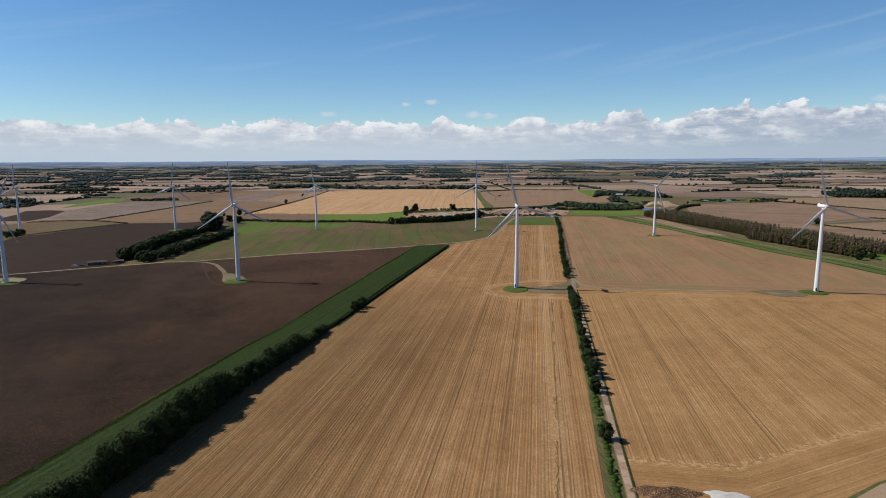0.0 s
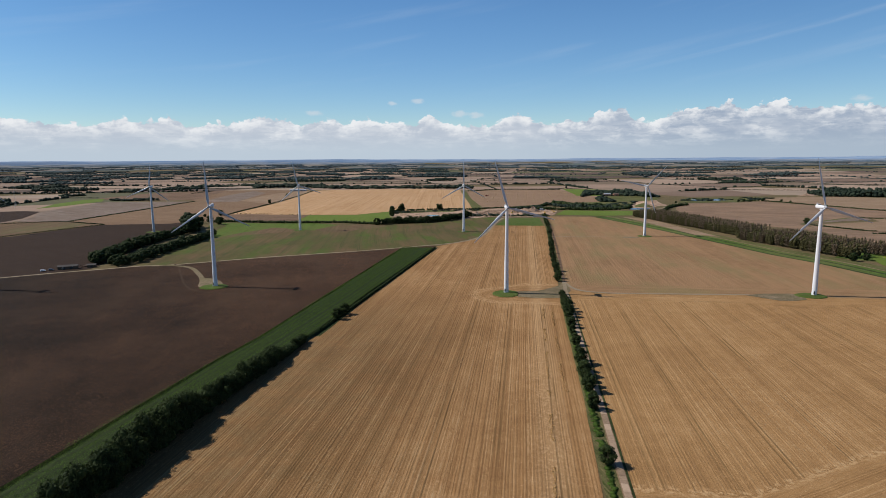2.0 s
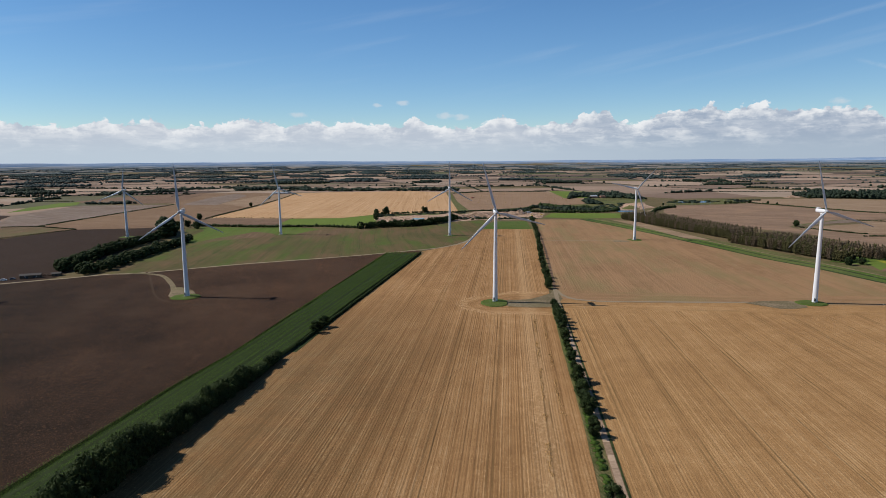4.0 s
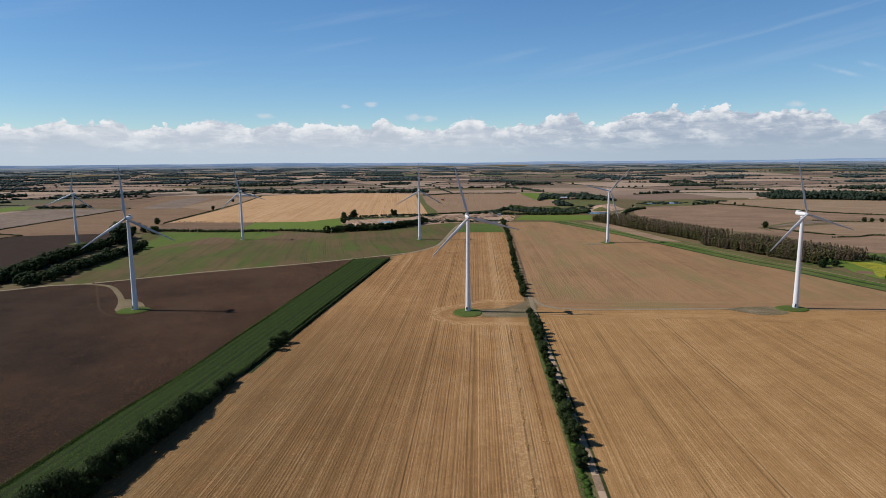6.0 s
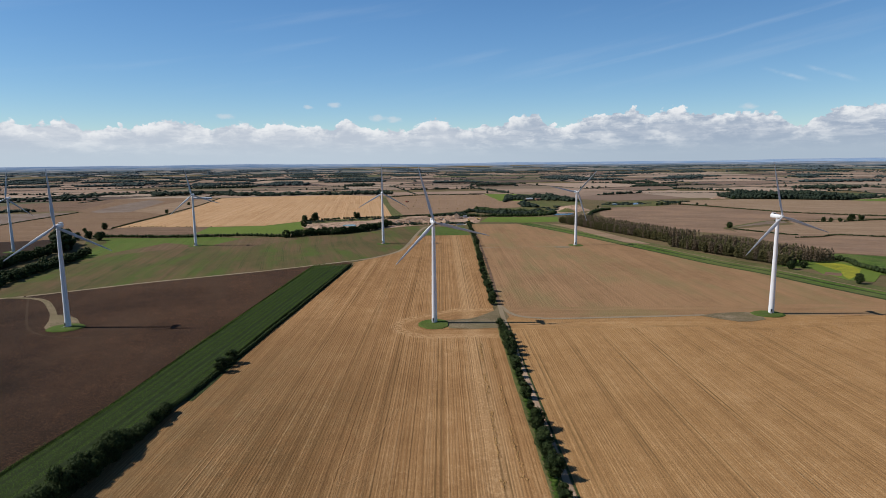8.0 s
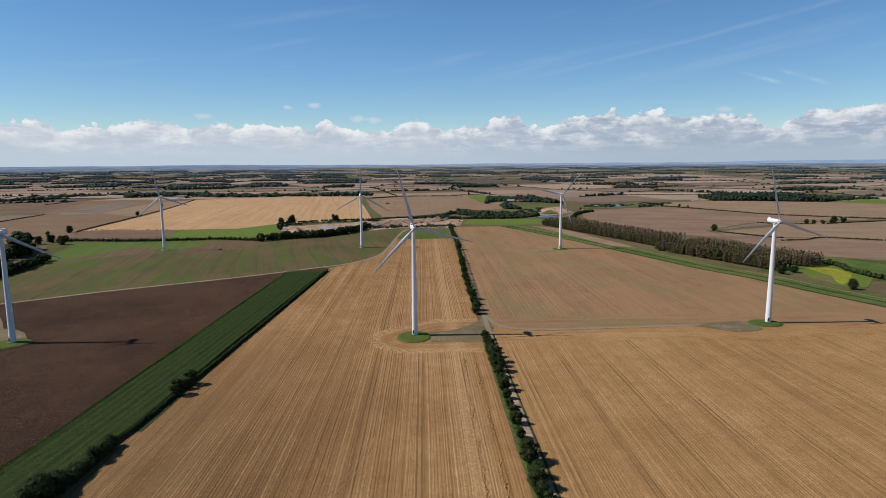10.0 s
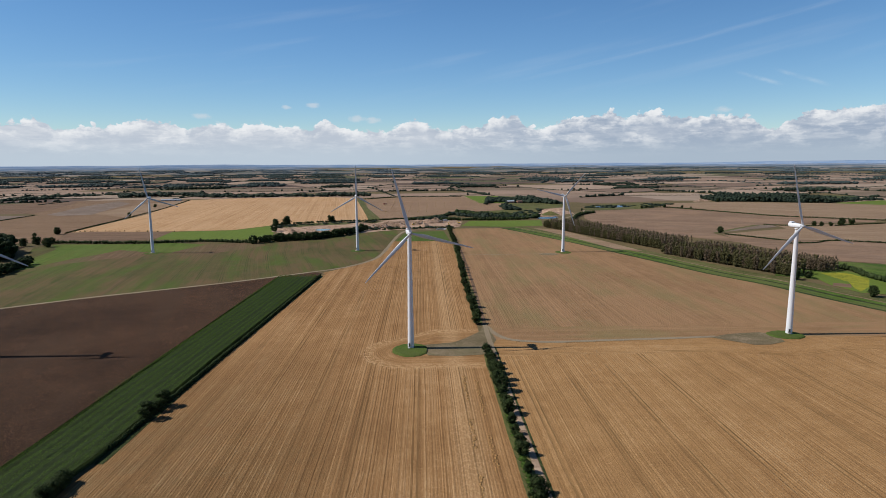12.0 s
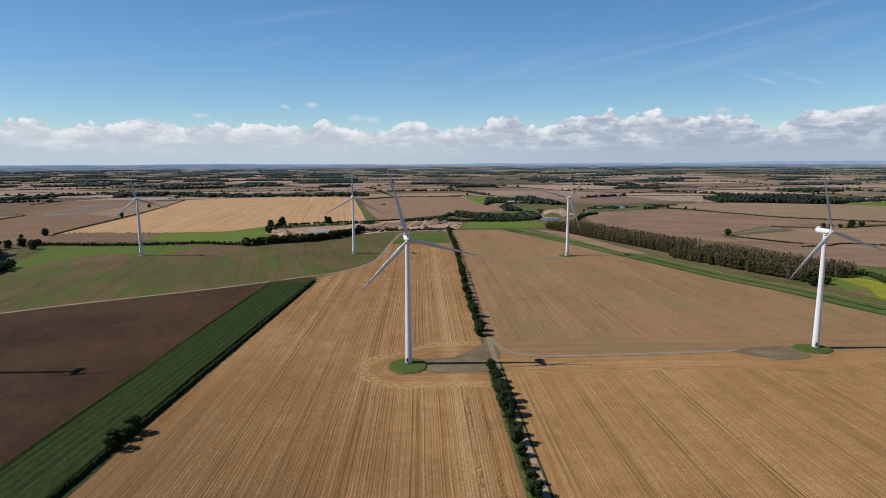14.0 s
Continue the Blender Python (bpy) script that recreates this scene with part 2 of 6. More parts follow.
    # colour multiplied lighter by position, towards the maize side and the far end
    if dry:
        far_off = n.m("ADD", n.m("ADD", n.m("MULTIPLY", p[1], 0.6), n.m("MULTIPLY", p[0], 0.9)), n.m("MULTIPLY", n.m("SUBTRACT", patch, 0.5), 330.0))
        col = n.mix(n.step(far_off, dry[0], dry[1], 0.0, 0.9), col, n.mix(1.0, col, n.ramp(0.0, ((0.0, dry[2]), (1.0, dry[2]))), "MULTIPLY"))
    if clump is not None:
        near = n.step(n.m("ABSOLUTE", n.m("SUBTRACT", p[0], clump)), 9.0, 1.0)
        lump = n.step(n.noise(n.xyz(p[0], n.m("MULTIPLY", p[1], 0.7), 31.0), 0.8, 4.0, 0.75), 0.5, 0.6)
        col = n.mix(n.m("MULTIPLY", near, n.m("ADD", n.m("MULTIPLY", lump, 0.55), 0.3)), col, light)
    if head:
        lump = n.step(n.noise(n.xyz(p[0], p[1], 33.0), 0.45, 4.0, 0.75), 0.46, 0.58)
        col = n.mix(n.m("MULTIPLY", n.m("MULTIPLY", turned, lump), 0.9), col, light)
    if tram:
        f = n.m("ABSOLUTE", n.m("SUBTRACT", n.m("FRACT", n.m("DIVIDE", n.m("ADD", straight, first), tram)), 0.5))
        f = n.m("ABSOLUTE", n.m("SUBTRACT", n.m("MULTIPLY", f, tram), 0.95))
        rut = n.m("MULTIPLY", n.step(f, 0.5, 0.2), n.step(n.noise(n.xyz(n.m("MULTIPLY", p[0], 0.05), n.m("MULTIPLY", v, 0.02), 1.0), 1.0, 3.0), 0.34, 0.64, 0.12, 0.72))
        col = n.mix(rut, col, (dark[0] * 0.72, dark[1] * 0.8, dark[2] * 0.8))
    nrm = n.bump(n.m("ADD", n.m("MULTIPLY", n.m("ADD", drill, comb), min(1.0, lines)), n.m("MULTIPLY", grain, 1.3)), rel)
    finish(n, bsdf, col, 0.95, nrm, spec=0.08)
    return mat


def wide_head(n, p, u, v):
    """Passes that run round the turbine's pad, and along the far end of the strip."""
    dx = n.m("SUBTRACT", p[0], n.m("MINIMUM", n.m("MAXIMUM", p[0], 0.0), 40.0))
    dy = n.m("SUBTRACT", p[1], n.m("MINIMUM", n.m("MAXIMUM", p[1], -6.0), n.m("MINIMUM", n.m("MAXIMUM", n.m("MULTIPLY", p[0], 0.7), -6.0), 10.0)))
    d = n.m("SQRT", n.m("ADD", n.m("MULTIPLY", dx, dx), n.m("MULTIPLY", dy, dy)))
    d = n.m("ADD", d, n.m("MULTIPLY", n.noise(n.xyz(p[0], p[1]), 0.08, 2.0), 3.0))
    ring = n.step(d, 27.05, 27.0)
    return blend(n, ring, u, n.m("ADD", d, 300.0)), v, n.step(n.m("ABSOLUTE", n.m("SUBTRACT", d, 25.0)), 6.0, 1.0)


def cross_head(n, p, u, v):
    """Headlands: passes along the cross track and along the near edge."""
    pad = n.m("DIVIDE", n.m("SUBTRACT", p[0], 204.0), 24.0)
    along = n.m("ADD", p[1], n.m("MULTIPLY", n.m("EXPONENT", n.m("MULTIPLY", n.m("MULTIPLY", pad, pad), -1.0)), 9.0))
    a = n.step(n.m("ADD", along, n.m("MULTIPLY", n.noise(n.xyz(p[0], 0.0), 0.1, 2.0), 5.0)), -13.05, -13.0)
    edge = n.m("SUBTRACT", p[1], n.m("MULTIPLY", n.m("MAXIMUM", n.m("SUBTRACT", p[0], 80.0), 0.0), 0.63))
    b = n.step(edge, -263.0, -263.1)
    u = blend(n, a, u, along)
    v = blend(n, a, v, p[0])
    return blend(n, b, u, edge), blend(n, b, v, p[0]), n.step(n.m("ABSOLUTE", n.m("ADD", edge, 263.0)), 4.0, 0.5)


def track_head(n, p, u, v):
    """A headland worked along the service track."""
    a = n.step(n.m("ADD", p[1], n.m("MULTIPLY", n.noise(n.xyz(p[0], 0.0), 0.03, 2.0), 10.0)), 44.0, 43.9)
    return blend(n, a, u, p[1]), blend(n, a, v, p[0]), 0.0


# the weeds factor here is painted shade over the near left stubble
STUBBLE = soil_mat("stubble", (0.272, 0.148, 0.062), (0.4, 0.254, 0.128), (0.168, 0.086, 0.034), 0, 1.1, 21.9, wide_head, lines=0.8, clump=23.0, clods=0.2, weeds=(0.52, 0.57, 0.58), first=7.45)
STUBBLE_B = soil_mat("stubble_wide", (0.295, 0.165, 0.068), (0.415, 0.262, 0.128), (0.2, 0.107, 0.043), 0, 1.05, 22.4, cross_head, lines=0.7, clods=0.2, first=1.4)
TILLED = soil_mat("tilled_stubble", (0.238, 0.138, 0.07), (0.312, 0.197, 0.11), (0.166, 0.097, 0.048), 0, 1.15, 0, track_head, 0.1, 0.75, (0.185, 0.138, 0.062), 0.8, red=(0.265, 0.155, 0.08))
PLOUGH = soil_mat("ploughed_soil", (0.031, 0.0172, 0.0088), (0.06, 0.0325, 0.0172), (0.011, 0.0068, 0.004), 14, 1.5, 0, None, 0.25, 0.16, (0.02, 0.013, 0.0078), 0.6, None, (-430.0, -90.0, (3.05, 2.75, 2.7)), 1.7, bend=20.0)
PLOUGH_B = soil_mat("ploughed_soil_far", (0.033, 0.019, 0.0115), (0.05, 0.03, 0.019), (0.02, 0.0115, 0.0075), 60, 1.0, 0, None, 0.2, 0.6)
SEEDLING = soil_mat("young_crop", (0.088, 0.072, 0.029), (0.138, 0.094, 0.048), (0.052, 0.055, 0.018), 14, 1.1, 20.0, None, 0.1, 0.55, (0.06, 0.096, 0.016), 0.75, red=(0.128, 0.08, 0.043), bend=30.0)
STUB_GOLD = soil_mat("golden_stubble", (0.395, 0.236, 0.118), (0.485, 0.316, 0.178), (0.31, 0.18, 0.086), 8, 1.3, 26.0, None, 0.1, 1.7, red=(0.4, 0.25, 0.132))
STUB_BROWN = soil_mat("brown_stubble", (0.142, 0.09, 0.056), (0.19, 0.128, 0.084), (0.1, 0.061, 0.038), 78, 1.1, 24.0, None, 0.1, 1.4, red=(0.178, 0.112, 0.074))
STUB_BALE = soil_mat("baled_stubble", (0.225, 0.145, 0.09), (0.29, 0.198, 0.13), (0.17, 0.105, 0.063), 78, 1.1, 24.0, None, 0.1, 1.3)
STUB_WARM = soil_mat("warm_brown_stubble", (0.178, 0.112, 0.066), (0.235, 0.155, 0.098), (0.13, 0.08, 0.046), 78, 1.1, 24.0, None, 0.1, 1.3)
STUB_PALE = soil_mat("pale_stubble", (0.18, 0.138, 0.108), (0.245, 0.193, 0.155), (0.125, 0.09, 0.068), 62, 1.2, 26.0, None, 0.1, 1.5, red=(0.14, 0.097, 0.07))
# tan made slightly greyer, a little distance haze in the colour
STUB_TAN = soil_mat("tan_stubble", (0.24, 0.17, 0.11), (0.32, 0.222, 0.145), (0.185, 0.118, 0.068), 70, 1.0, 28.0, None, 0.1, 1.2, red=(0.2, 0.128, 0.08))
GRASS = soil_mat("meadow_grass", (0.102, 0.142, 0.025), (0.142, 0.178, 0.042), (0.066, 0.098, 0.016), 5, 0.8, 0, None, 0.1, 0.5)
MEADOW = soil_mat("pasture_grass", (0.082, 0.12, 0.021), (0.115, 0.148, 0.036), (0.052, 0.08, 0.014), 14, 1.1, 0, None, 0.1, 0.9, (0.1, 0.098, 0.03), 0.5)
LAWN = soil_mat("mown_grass", (0.068, 0.102, 0.02), (0.105, 0.135, 0.034), (0.036, 0.06, 0.01), 40, 1.3, 0, None, 0.15, 0.2, (0.075, 0.08, 0.026), 0.5)
ROUGH = soil_mat("rough_grass", (0.108, 0.098, 0.04), (0.2, 0.15, 0.078), (0.045, 0.054, 0.0144), 20, 1.7, 0, None, 0.15, 0.5, (0.07, 0.09, 0.024), 0.7)
GRAVEL = soil_mat("gravel", (0.19, 0.143, 0.09), (0.32, 0.245, 0.165), (0.1, 0.08, 0.042), 35, 2.0, 0, None, 0.06, 0.0, (0.115, 0.1, 0.048), 0.7, clods=0.3)
TRACK = soil_mat("track_dirt", (0.228, 0.18, 0.12), (0.3, 0.246, 0.18), (0.15, 0.111, 0.066), 0, 0.9, 0, None, 0.06, 0.4)
SAND = soil_mat("quarry_sand", (0.4, 0.265, 0.185), (0.6, 0.45, 0.345), (0.12, 0.082, 0.054), 30, 2.3, 0, None, 0.3, 0.15, (0.22, 0.145, 0.09), 0.5)
BANK = soil_mat("bank_grass", (0.072, 0.118, 0.02), (0.12, 0.165, 0.036), (0.034, 0.056, 0.011), 20, 1.7, 0, None, 0.15, 0.8, (0.115, 0.106, 0.044), 0.7)
# brown base shifted towards grey-blue, haze put into the colour
TILLED_FAR = soil_mat("tilled_soil_far", (0.195, 0.131, 0.09), (0.28, 0.187, 0.125), (0.14, 0.084, 0.052), 70, 1.1, 0, None, 0.1, 1.2, (0.15, 0.098, 0.062), 0.7, red=(0.26, 0.165, 0.105))
RAPE = soil_mat("yellow_flowers", (0.25, 0.235, 0.026), (0.4, 0.35, 0.034), (0.08, 0.11, 0.02), 30, 1.3, 0, None, 0.1, 0.6, (0.08, 0.12, 0.02), 0.6)
EARTH = soil_mat("open_land", (0.12, 0.09, 0.045), (0.18, 0.126, 0.066), (0.054, 0.057, 0.021), 75, 1.0, 0, None, 0.1, 0.4)
HEAP = soil_mat("heaped_soil", (0.28, 0.165, 0.09), (0.45, 0.29, 0.175), (0.1, 0.056, 0.03), 20, 2.2, 0, None, 0.4, 0.05, clods=1.0)


def patchwork_mat(name, island, hazed=False):
    """Mixed farmland: each field takes its own crop colour, greyed a little for haze."""
    mat, n, bsdf = material(name)
    r = n.node("ShaderNodeNewGeometry").outputs["Random Per Island"] if island else n.node("ShaderNodeObjectInfo").outputs["Random"]
    p = place(n)
    crops = ((0.0, (0.31, 0.207, 0.14)), (0.16, (0.21, 0.138, 0.096)), (0.3, (0.36, 0.25, 0.172)), (0.42, (0.13, 0.088, 0.066)), (0.52, (0.27, 0.183, 0.126)),
             (0.66, (0.12, 0.112, 0.056)), (0.74, (0.33, 0.24, 0.168)), (0.84, (0.075, 0.094, 0.034)), (0.9, (0.2, 0.142, 0.092)))
    # hill crops greyer and bluer still, distance haze put into the colour
    if hazed:
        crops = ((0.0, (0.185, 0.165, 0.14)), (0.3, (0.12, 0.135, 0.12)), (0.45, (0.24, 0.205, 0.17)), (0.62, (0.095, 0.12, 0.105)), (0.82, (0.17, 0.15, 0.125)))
    # every crop pulled towards grey, standing in for haze
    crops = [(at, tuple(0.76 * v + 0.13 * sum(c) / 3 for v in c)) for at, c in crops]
    ramp = n.node("ShaderNodeValToRGB")
    ramp.color_ramp.interpolation = "CONSTANT"
    while len(ramp.color_ramp.elements) < len(crops):
        ramp.color_ramp.elements.new(0.5)
    for e, (at, c) in zip(ramp.color_ramp.elements, crops):
        e.position, e.color = at, (*c, 1)
    n.put(ramp.inputs[0], r)
    big = n.noise(n.xyz(p[0], p[1]), 0.008, 4.0, 0.6)
    fine = n.noise(n.xyz(n.m("MULTIPLY", p[0], 0.3), n.m("MULTIPLY", p[1], 0.02)), 1.0, 3.0, 0.6)
    k = n.m("ADD", n.m("MULTIPLY", big, 0.7), n.m("MULTIPLY", fine, 0.5))
    col = n.mix(1.0, ramp.outputs[0], n.ramp(k, ((0.2, (0.62, 0.62, 0.62)), (0.9, (1.2, 1.2, 1.2)))), "MULTIPLY")
    finish(n, bsdf, col, 0.95, None, spec=0.05)
    return mat


PATCH, PATCH_FAR, PATCH_HILL = patchwork_mat("farmland", False), patchwork_mat("farmland_far", True), patchwork_mat("hazed_hill_pasture", True, True)


def leaf_mat(name, base, light, dark, glow=0.25):
    mat = bpy.data.materials.new(name)
    mat.use_nodes = True
    mat.node_tree.nodes.clear()
    n = Net(mat.node_tree)
    rnd = n.node("ShaderNodeNewGeometry").outputs["Random Per Island"]
    own = n.node("ShaderNodeObjectInfo").outputs["Random"]
    p = place(n)
    big = n.noise(n.xyz(p[0], p[1], p[2]), 0.35, 3.0, 0.6)
    f = n.m("ADD", n.m("MULTIPLY", rnd, 0.5), n.m("ADD", n.m("MULTIPLY", own, 0.3), n.m("MULTIPLY", n.m("SUBTRACT", big, 0.4), 0.5)))
    col = n.ramp(f, ((0.05, dark), (0.45, base), (0.95, light)))
    b = n.node("ShaderNodeBsdfPrincipled")
    finish(n, b, col, 0.75, None, spec=0.1)
    tr = n.node("ShaderNodeBsdfTranslucent")
    n.put(tr.inputs[0], n.mix(0.5, col, light))
    mx = n.node("ShaderNodeMixShader")
    mx.inputs[0].default_value = glow
    n.k.new(b.outputs[0], mx.inputs[1])
    n.k.new(tr.outputs[0], mx.inputs[2])
    n.k.new(mx.outputs[0], n.node("ShaderNodeOutputMaterial").inputs[0])
    return mat


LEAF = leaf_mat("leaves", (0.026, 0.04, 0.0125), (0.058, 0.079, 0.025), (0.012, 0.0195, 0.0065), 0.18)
# distant foliage bluer and paler, with haze put into the leaf colour
LEAF_FAR = leaf_mat("leaves_far_hazed", (0.027, 0.039, 0.025), (0.046, 0.062, 0.036), (0.016, 0.025, 0.017), 0.12)
LEAF_HILL = leaf_mat("leaves_hill_hazed", (0.085, 0.112, 0.125), (0.11, 0.14, 0.152), (0.066, 0.09, 0.1), 0.2)
LEAF_MID = leaf_mat("leaves_mid_hazed", (0.04, 0.058, 0.056), (0.062, 0.084, 0.076), (0.027, 0.041, 0.041), 0.2)
LEAF_RUSSET = leaf_mat("leaves_russet", (0.146, 0.108, 0.07), (0.18, 0.136, 0.089), (0.11, 0.084, 0.054), 0.3)
LEAF_OLIVE = leaf_mat("leaves_olive", (0.09, 0.082, 0.034), (0.12, 0.108, 0.046), (0.062, 0.06, 0.024), 0.28)
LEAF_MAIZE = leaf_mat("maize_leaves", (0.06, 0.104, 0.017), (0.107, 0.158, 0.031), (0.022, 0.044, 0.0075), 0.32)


def plain_mat(name, base, rough=0.6, metal=0.0, spec=0.4, vary=0.25, scale=0.6, rel=0.0):
    mat, n, bsdf = material(name)
    p = place(n)
    a = n.noise(n.xyz(p[0], p[1], p[2]), scale, 4.0, 0.6)
    b = n.noise(n.xyz(n.m("MULTIPLY", p[0], 4.0), n.m("MULTIPLY", p[1], 4.0), n.m("MULTIPLY", p[2], 0.5)), scale, 3.0, 0.6)
    f = n.m("ADD", n.m("MULTIPLY", a, 0.6), n.m("MULTIPLY", b, 0.4))
    col = n.ramp(f, ((0.25, scaled(base, 1 - vary)), (0.7, scaled(base, 1 + vary * 0.35))))
    finish(n, bsdf, col, n.step(a, 0.2, 0.8, rough * 0.85, min(1.0, rough * 1.15)), n.bump(b, rel) if rel else None, metal, spec)
    return mat


WHITE = plain_mat("turbine_white", (0.66, 0.665, 0.68), 0.38, 0.0, 0.5, 0.09, 0.15)
HUB_GREY = plain_mat("weathered_hub", (0.36, 0.37, 0.39), 0.45, 0.0, 0.4, 0.3, 1.2)
BLADE = plain_mat("blade_white", (0.5, 0.515, 0.54), 0.32, 0.0, 0.5, 0.08, 0.2)
STEEL = plain_mat("galvanised_steel", (0.42, 0.43, 0.44), 0.45, 0.8, 0.5, 0.2)
DARK = plain_mat("dark_opening", (0.03, 0.032, 0.035), 0.7)
CONCRETE = plain_mat("concrete", (0.3, 0.21, 0.13), 0.9, 0.0, 0.2, 0.3, 0.5, 0.02)
SLAB, sn, sb = material("concrete_slab")
sp = place(sn)
tone_ = sn.m("ADD", sn.m("MULTIPLY", sn.node("ShaderNodeObjectInfo").outputs["Random"], 0.45), sn.m("MULTIPLY", sn.noise(sn.xyz(sp[0], sp[1]), 0.9, 5.0, 0.7), 0.6))
finish(sn, sb, sn.ramp(tone_, ((0.25, (0.17, 0.115, 0.074)), (0.5, (0.3, 0.212, 0.145)), (0.85, (0.4, 0.29, 0.205)))), 0.92, None, spec=0.1)
BARK = plain_mat("bark", (0.11, 0.085, 0.06), 0.95, 0.0, 0.1, 0.45, 2.0, 0.05)
BRICK = plain_mat("red_brick", (0.26, 0.13, 0.09), 0.9, 0.0, 0.2, 0.3, 0.8, 0.02)
RENDER = plain_mat("white_walls", (0.72, 0.7, 0.66), 0.85, 0.0, 0.2, 0.15)
ROOF = plain_mat("roof_tiles", (0.17, 0.11, 0.085), 0.85, 0.0, 0.2, 0.35, 1.0, 0.03)
ROOF_DARK = plain_mat("weathered_roof", (0.075, 0.066, 0.06), 0.85, 0.0, 0.2, 0.35, 1.0, 0.03)
SHEET = plain_mat("sheet_roof", (0.36, 0.39, 0.42), 0.55, 0.2, 0.4, 0.2)
GLASS = plain_mat("dark_glass", (0.04, 0.05, 0.06), 0.1, 0.0, 0.6)
RUBBER = plain_mat("rubber", (0.03, 0.03, 0.03), 0.9)
PAINT_WHITE = plain_mat("white_paint", (0.75, 0.76, 0.78), 0.3, 0.0, 0.5, 0.08)
PAINT_DARK = plain_mat("dark_blue_paint", (0.05, 0.06, 0.09), 0.3, 0.0, 0.5, 0.1)
PAINT_RED = plain_mat("red_paint", (0.35, 0.05, 0.035), 0.4, 0.0, 0.5, 0.2)
PAINT_YELLOW = plain_mat("yellow_paint", (0.6, 0.38, 0.05), 0.4, 0.0, 0.5, 0.2)
STRAW = plain_mat("straw_bale", (0.42, 0.3, 0.15), 0.95, 0.0, 0.1, 0.3, 1.5, 0.05)
LOOSE_STRAW = plain_mat("loose_straw", (0.42, 0.25, 0.1), 0.95, 0.0, 0.1, 0.45, 1.2, 0.05)
CHALK = plain_mat("lime_heap", (0.46, 0.44, 0.4), 0.95, 0.0, 0.1, 0.2, 0.8, 0.1)


def water_mat(name, tint):
    mat, n, bsdf = material(name)
    p = place(n)
    finish(n, bsdf, tint, 0.22, n.bump(n.noise(n.xyz(p[0], p[1]), 0.9, 3.0), 0.12), spec=0.3)
    return mat


WATER, WATER_TEAL = water_mat("pond_water", (0.05, 0.075, 0.1)), water_mat("silty_water", (0.17, 0.25, 0.24))


# ---------------------------------------------------------------- mesh helpers
def mesh_np(name, verts, faces, mat, smooth=False):
    """A mesh from arrays; all faces have the same number of corners."""
    verts, faces = np.asarray(verts, np.float32), np.asarray(faces, np.int32)
    me = bpy.data.meshes.new(name)
    k = faces.shape[1]
    me.vertices.add(len(verts))
    me.vertices.foreach_set("co", verts.ravel())
    me.loops.add(faces.size)
    me.loops.foreach_set("vertex_index", faces.ravel())
    me.polygons.add(len(faces))
    me.polygons.foreach_set("loop_start", np.arange(0, faces.size, k, dtype=np.int32))
    me.polygons.foreach_set("loop_total", np.full(len(faces), k, np.int32))
    if smooth:
        me.polygons.foreach_set("use_smooth", np.ones(len(faces), bool))
    me.update(calc_edges=True)
    me.materials.append(mat)
    return me


def bm_mesh(name, bm, mat, smooth=False):
    me = bpy.data.meshes.new(name)
    if smooth:
        for f in bm.faces:
            f.smooth = True
    bm.to_mesh(me)
    bm.free()
    me.materials.append(mat)
    return me


def part(name, data, material_or_none, parent, label=""):
    """Links a bmesh or a ready mesh as one object under a thing."""
    me = bm_mesh(name, data, material_or_none) if isinstance(data, bmesh.types.BMesh) else data
    ob = new(name, me)
    ob.parent = parent
    if label:
        ob["label"] = label
    return ob


def box(bm, sx, sy, sz, at=(0, 0, 0), bevel=0.0, turn=0.0):
    made = bmesh.ops.create_cube(bm, size=1.0)["verts"]
    bmesh.ops.scale(bm, vec=(sx, sy, sz), verts=made)
    if bevel:
        edges = list({e for v in made for e in v.link_edges})
        made = list({v for f in bmesh.ops.bevel(bm, geom=edges, offset=bevel, segments=2, affect="EDGES", profile=0.6)["faces"] for v in f.verts} | {v for v in made if v.is_valid})
    m = Matrix.Translation(at) @ Matrix.Rotation(turn, 4, "Z")
    bmesh.ops.transform(bm, matrix=m, verts=[v for v in made if v.is_valid])
    return bm


def lathe(profile, segs=24):
    """A body of revolution about z from (radius, height) pairs."""
    a = np.linspace(0, 2 * np.pi, segs, endpoint=False)
    verts = [(r * math.cos(t), r * math.sin(t), z) for r, z in profile for t in a]
    faces = [(i * segs + j, i * segs + (j + 1) % segs, (i + 1) * segs + (j + 1) % segs, (i + 1) * segs + j)
             for i in range(len(profile) - 1) for j in range(segs)]
    return np.array(verts), np.array(faces)


# The land is level near by and rises gently towards the hills.
EYE = np.array((8.0, -370.0, 101.0))
FLAT, REACH = 2200.0, 4850.0


def hills(x, y, d):
    ramp = np.clip((d - 7000.0) / 10000.0, 0, 1)
    k = np.sin(x * 0.00071 + 1.3) * np.cos(y * 0.00043) + 0.6 * np.sin(x * 0.0017 + y * 0.0009) + 0.3 * np.sin(x * 0.0041 - y * 0.0023)
    return ramp * (62.0 + 8.0 * k)


def lay(p):
    """Places on level land carried onto the rising land, for arrays of points."""
    p = np.atleast_2d(np.asarray(p, float)).copy()
    d = np.hypot(p[:, 0] - EYE[0], p[:, 1] - EYE[1])
    p[:, 2] += hills(p[:, 0], p[:, 1], d)
    r = np.where(d > FLAT, FLAT + (REACH - FLAT) * (1 - FLAT / np.maximum(d, FLAT)), d)
    s = np.where(d > FLAT, r / np.maximum(d, 1.0), 1.0)[:, None]
    return EYE + (p - EYE) * s


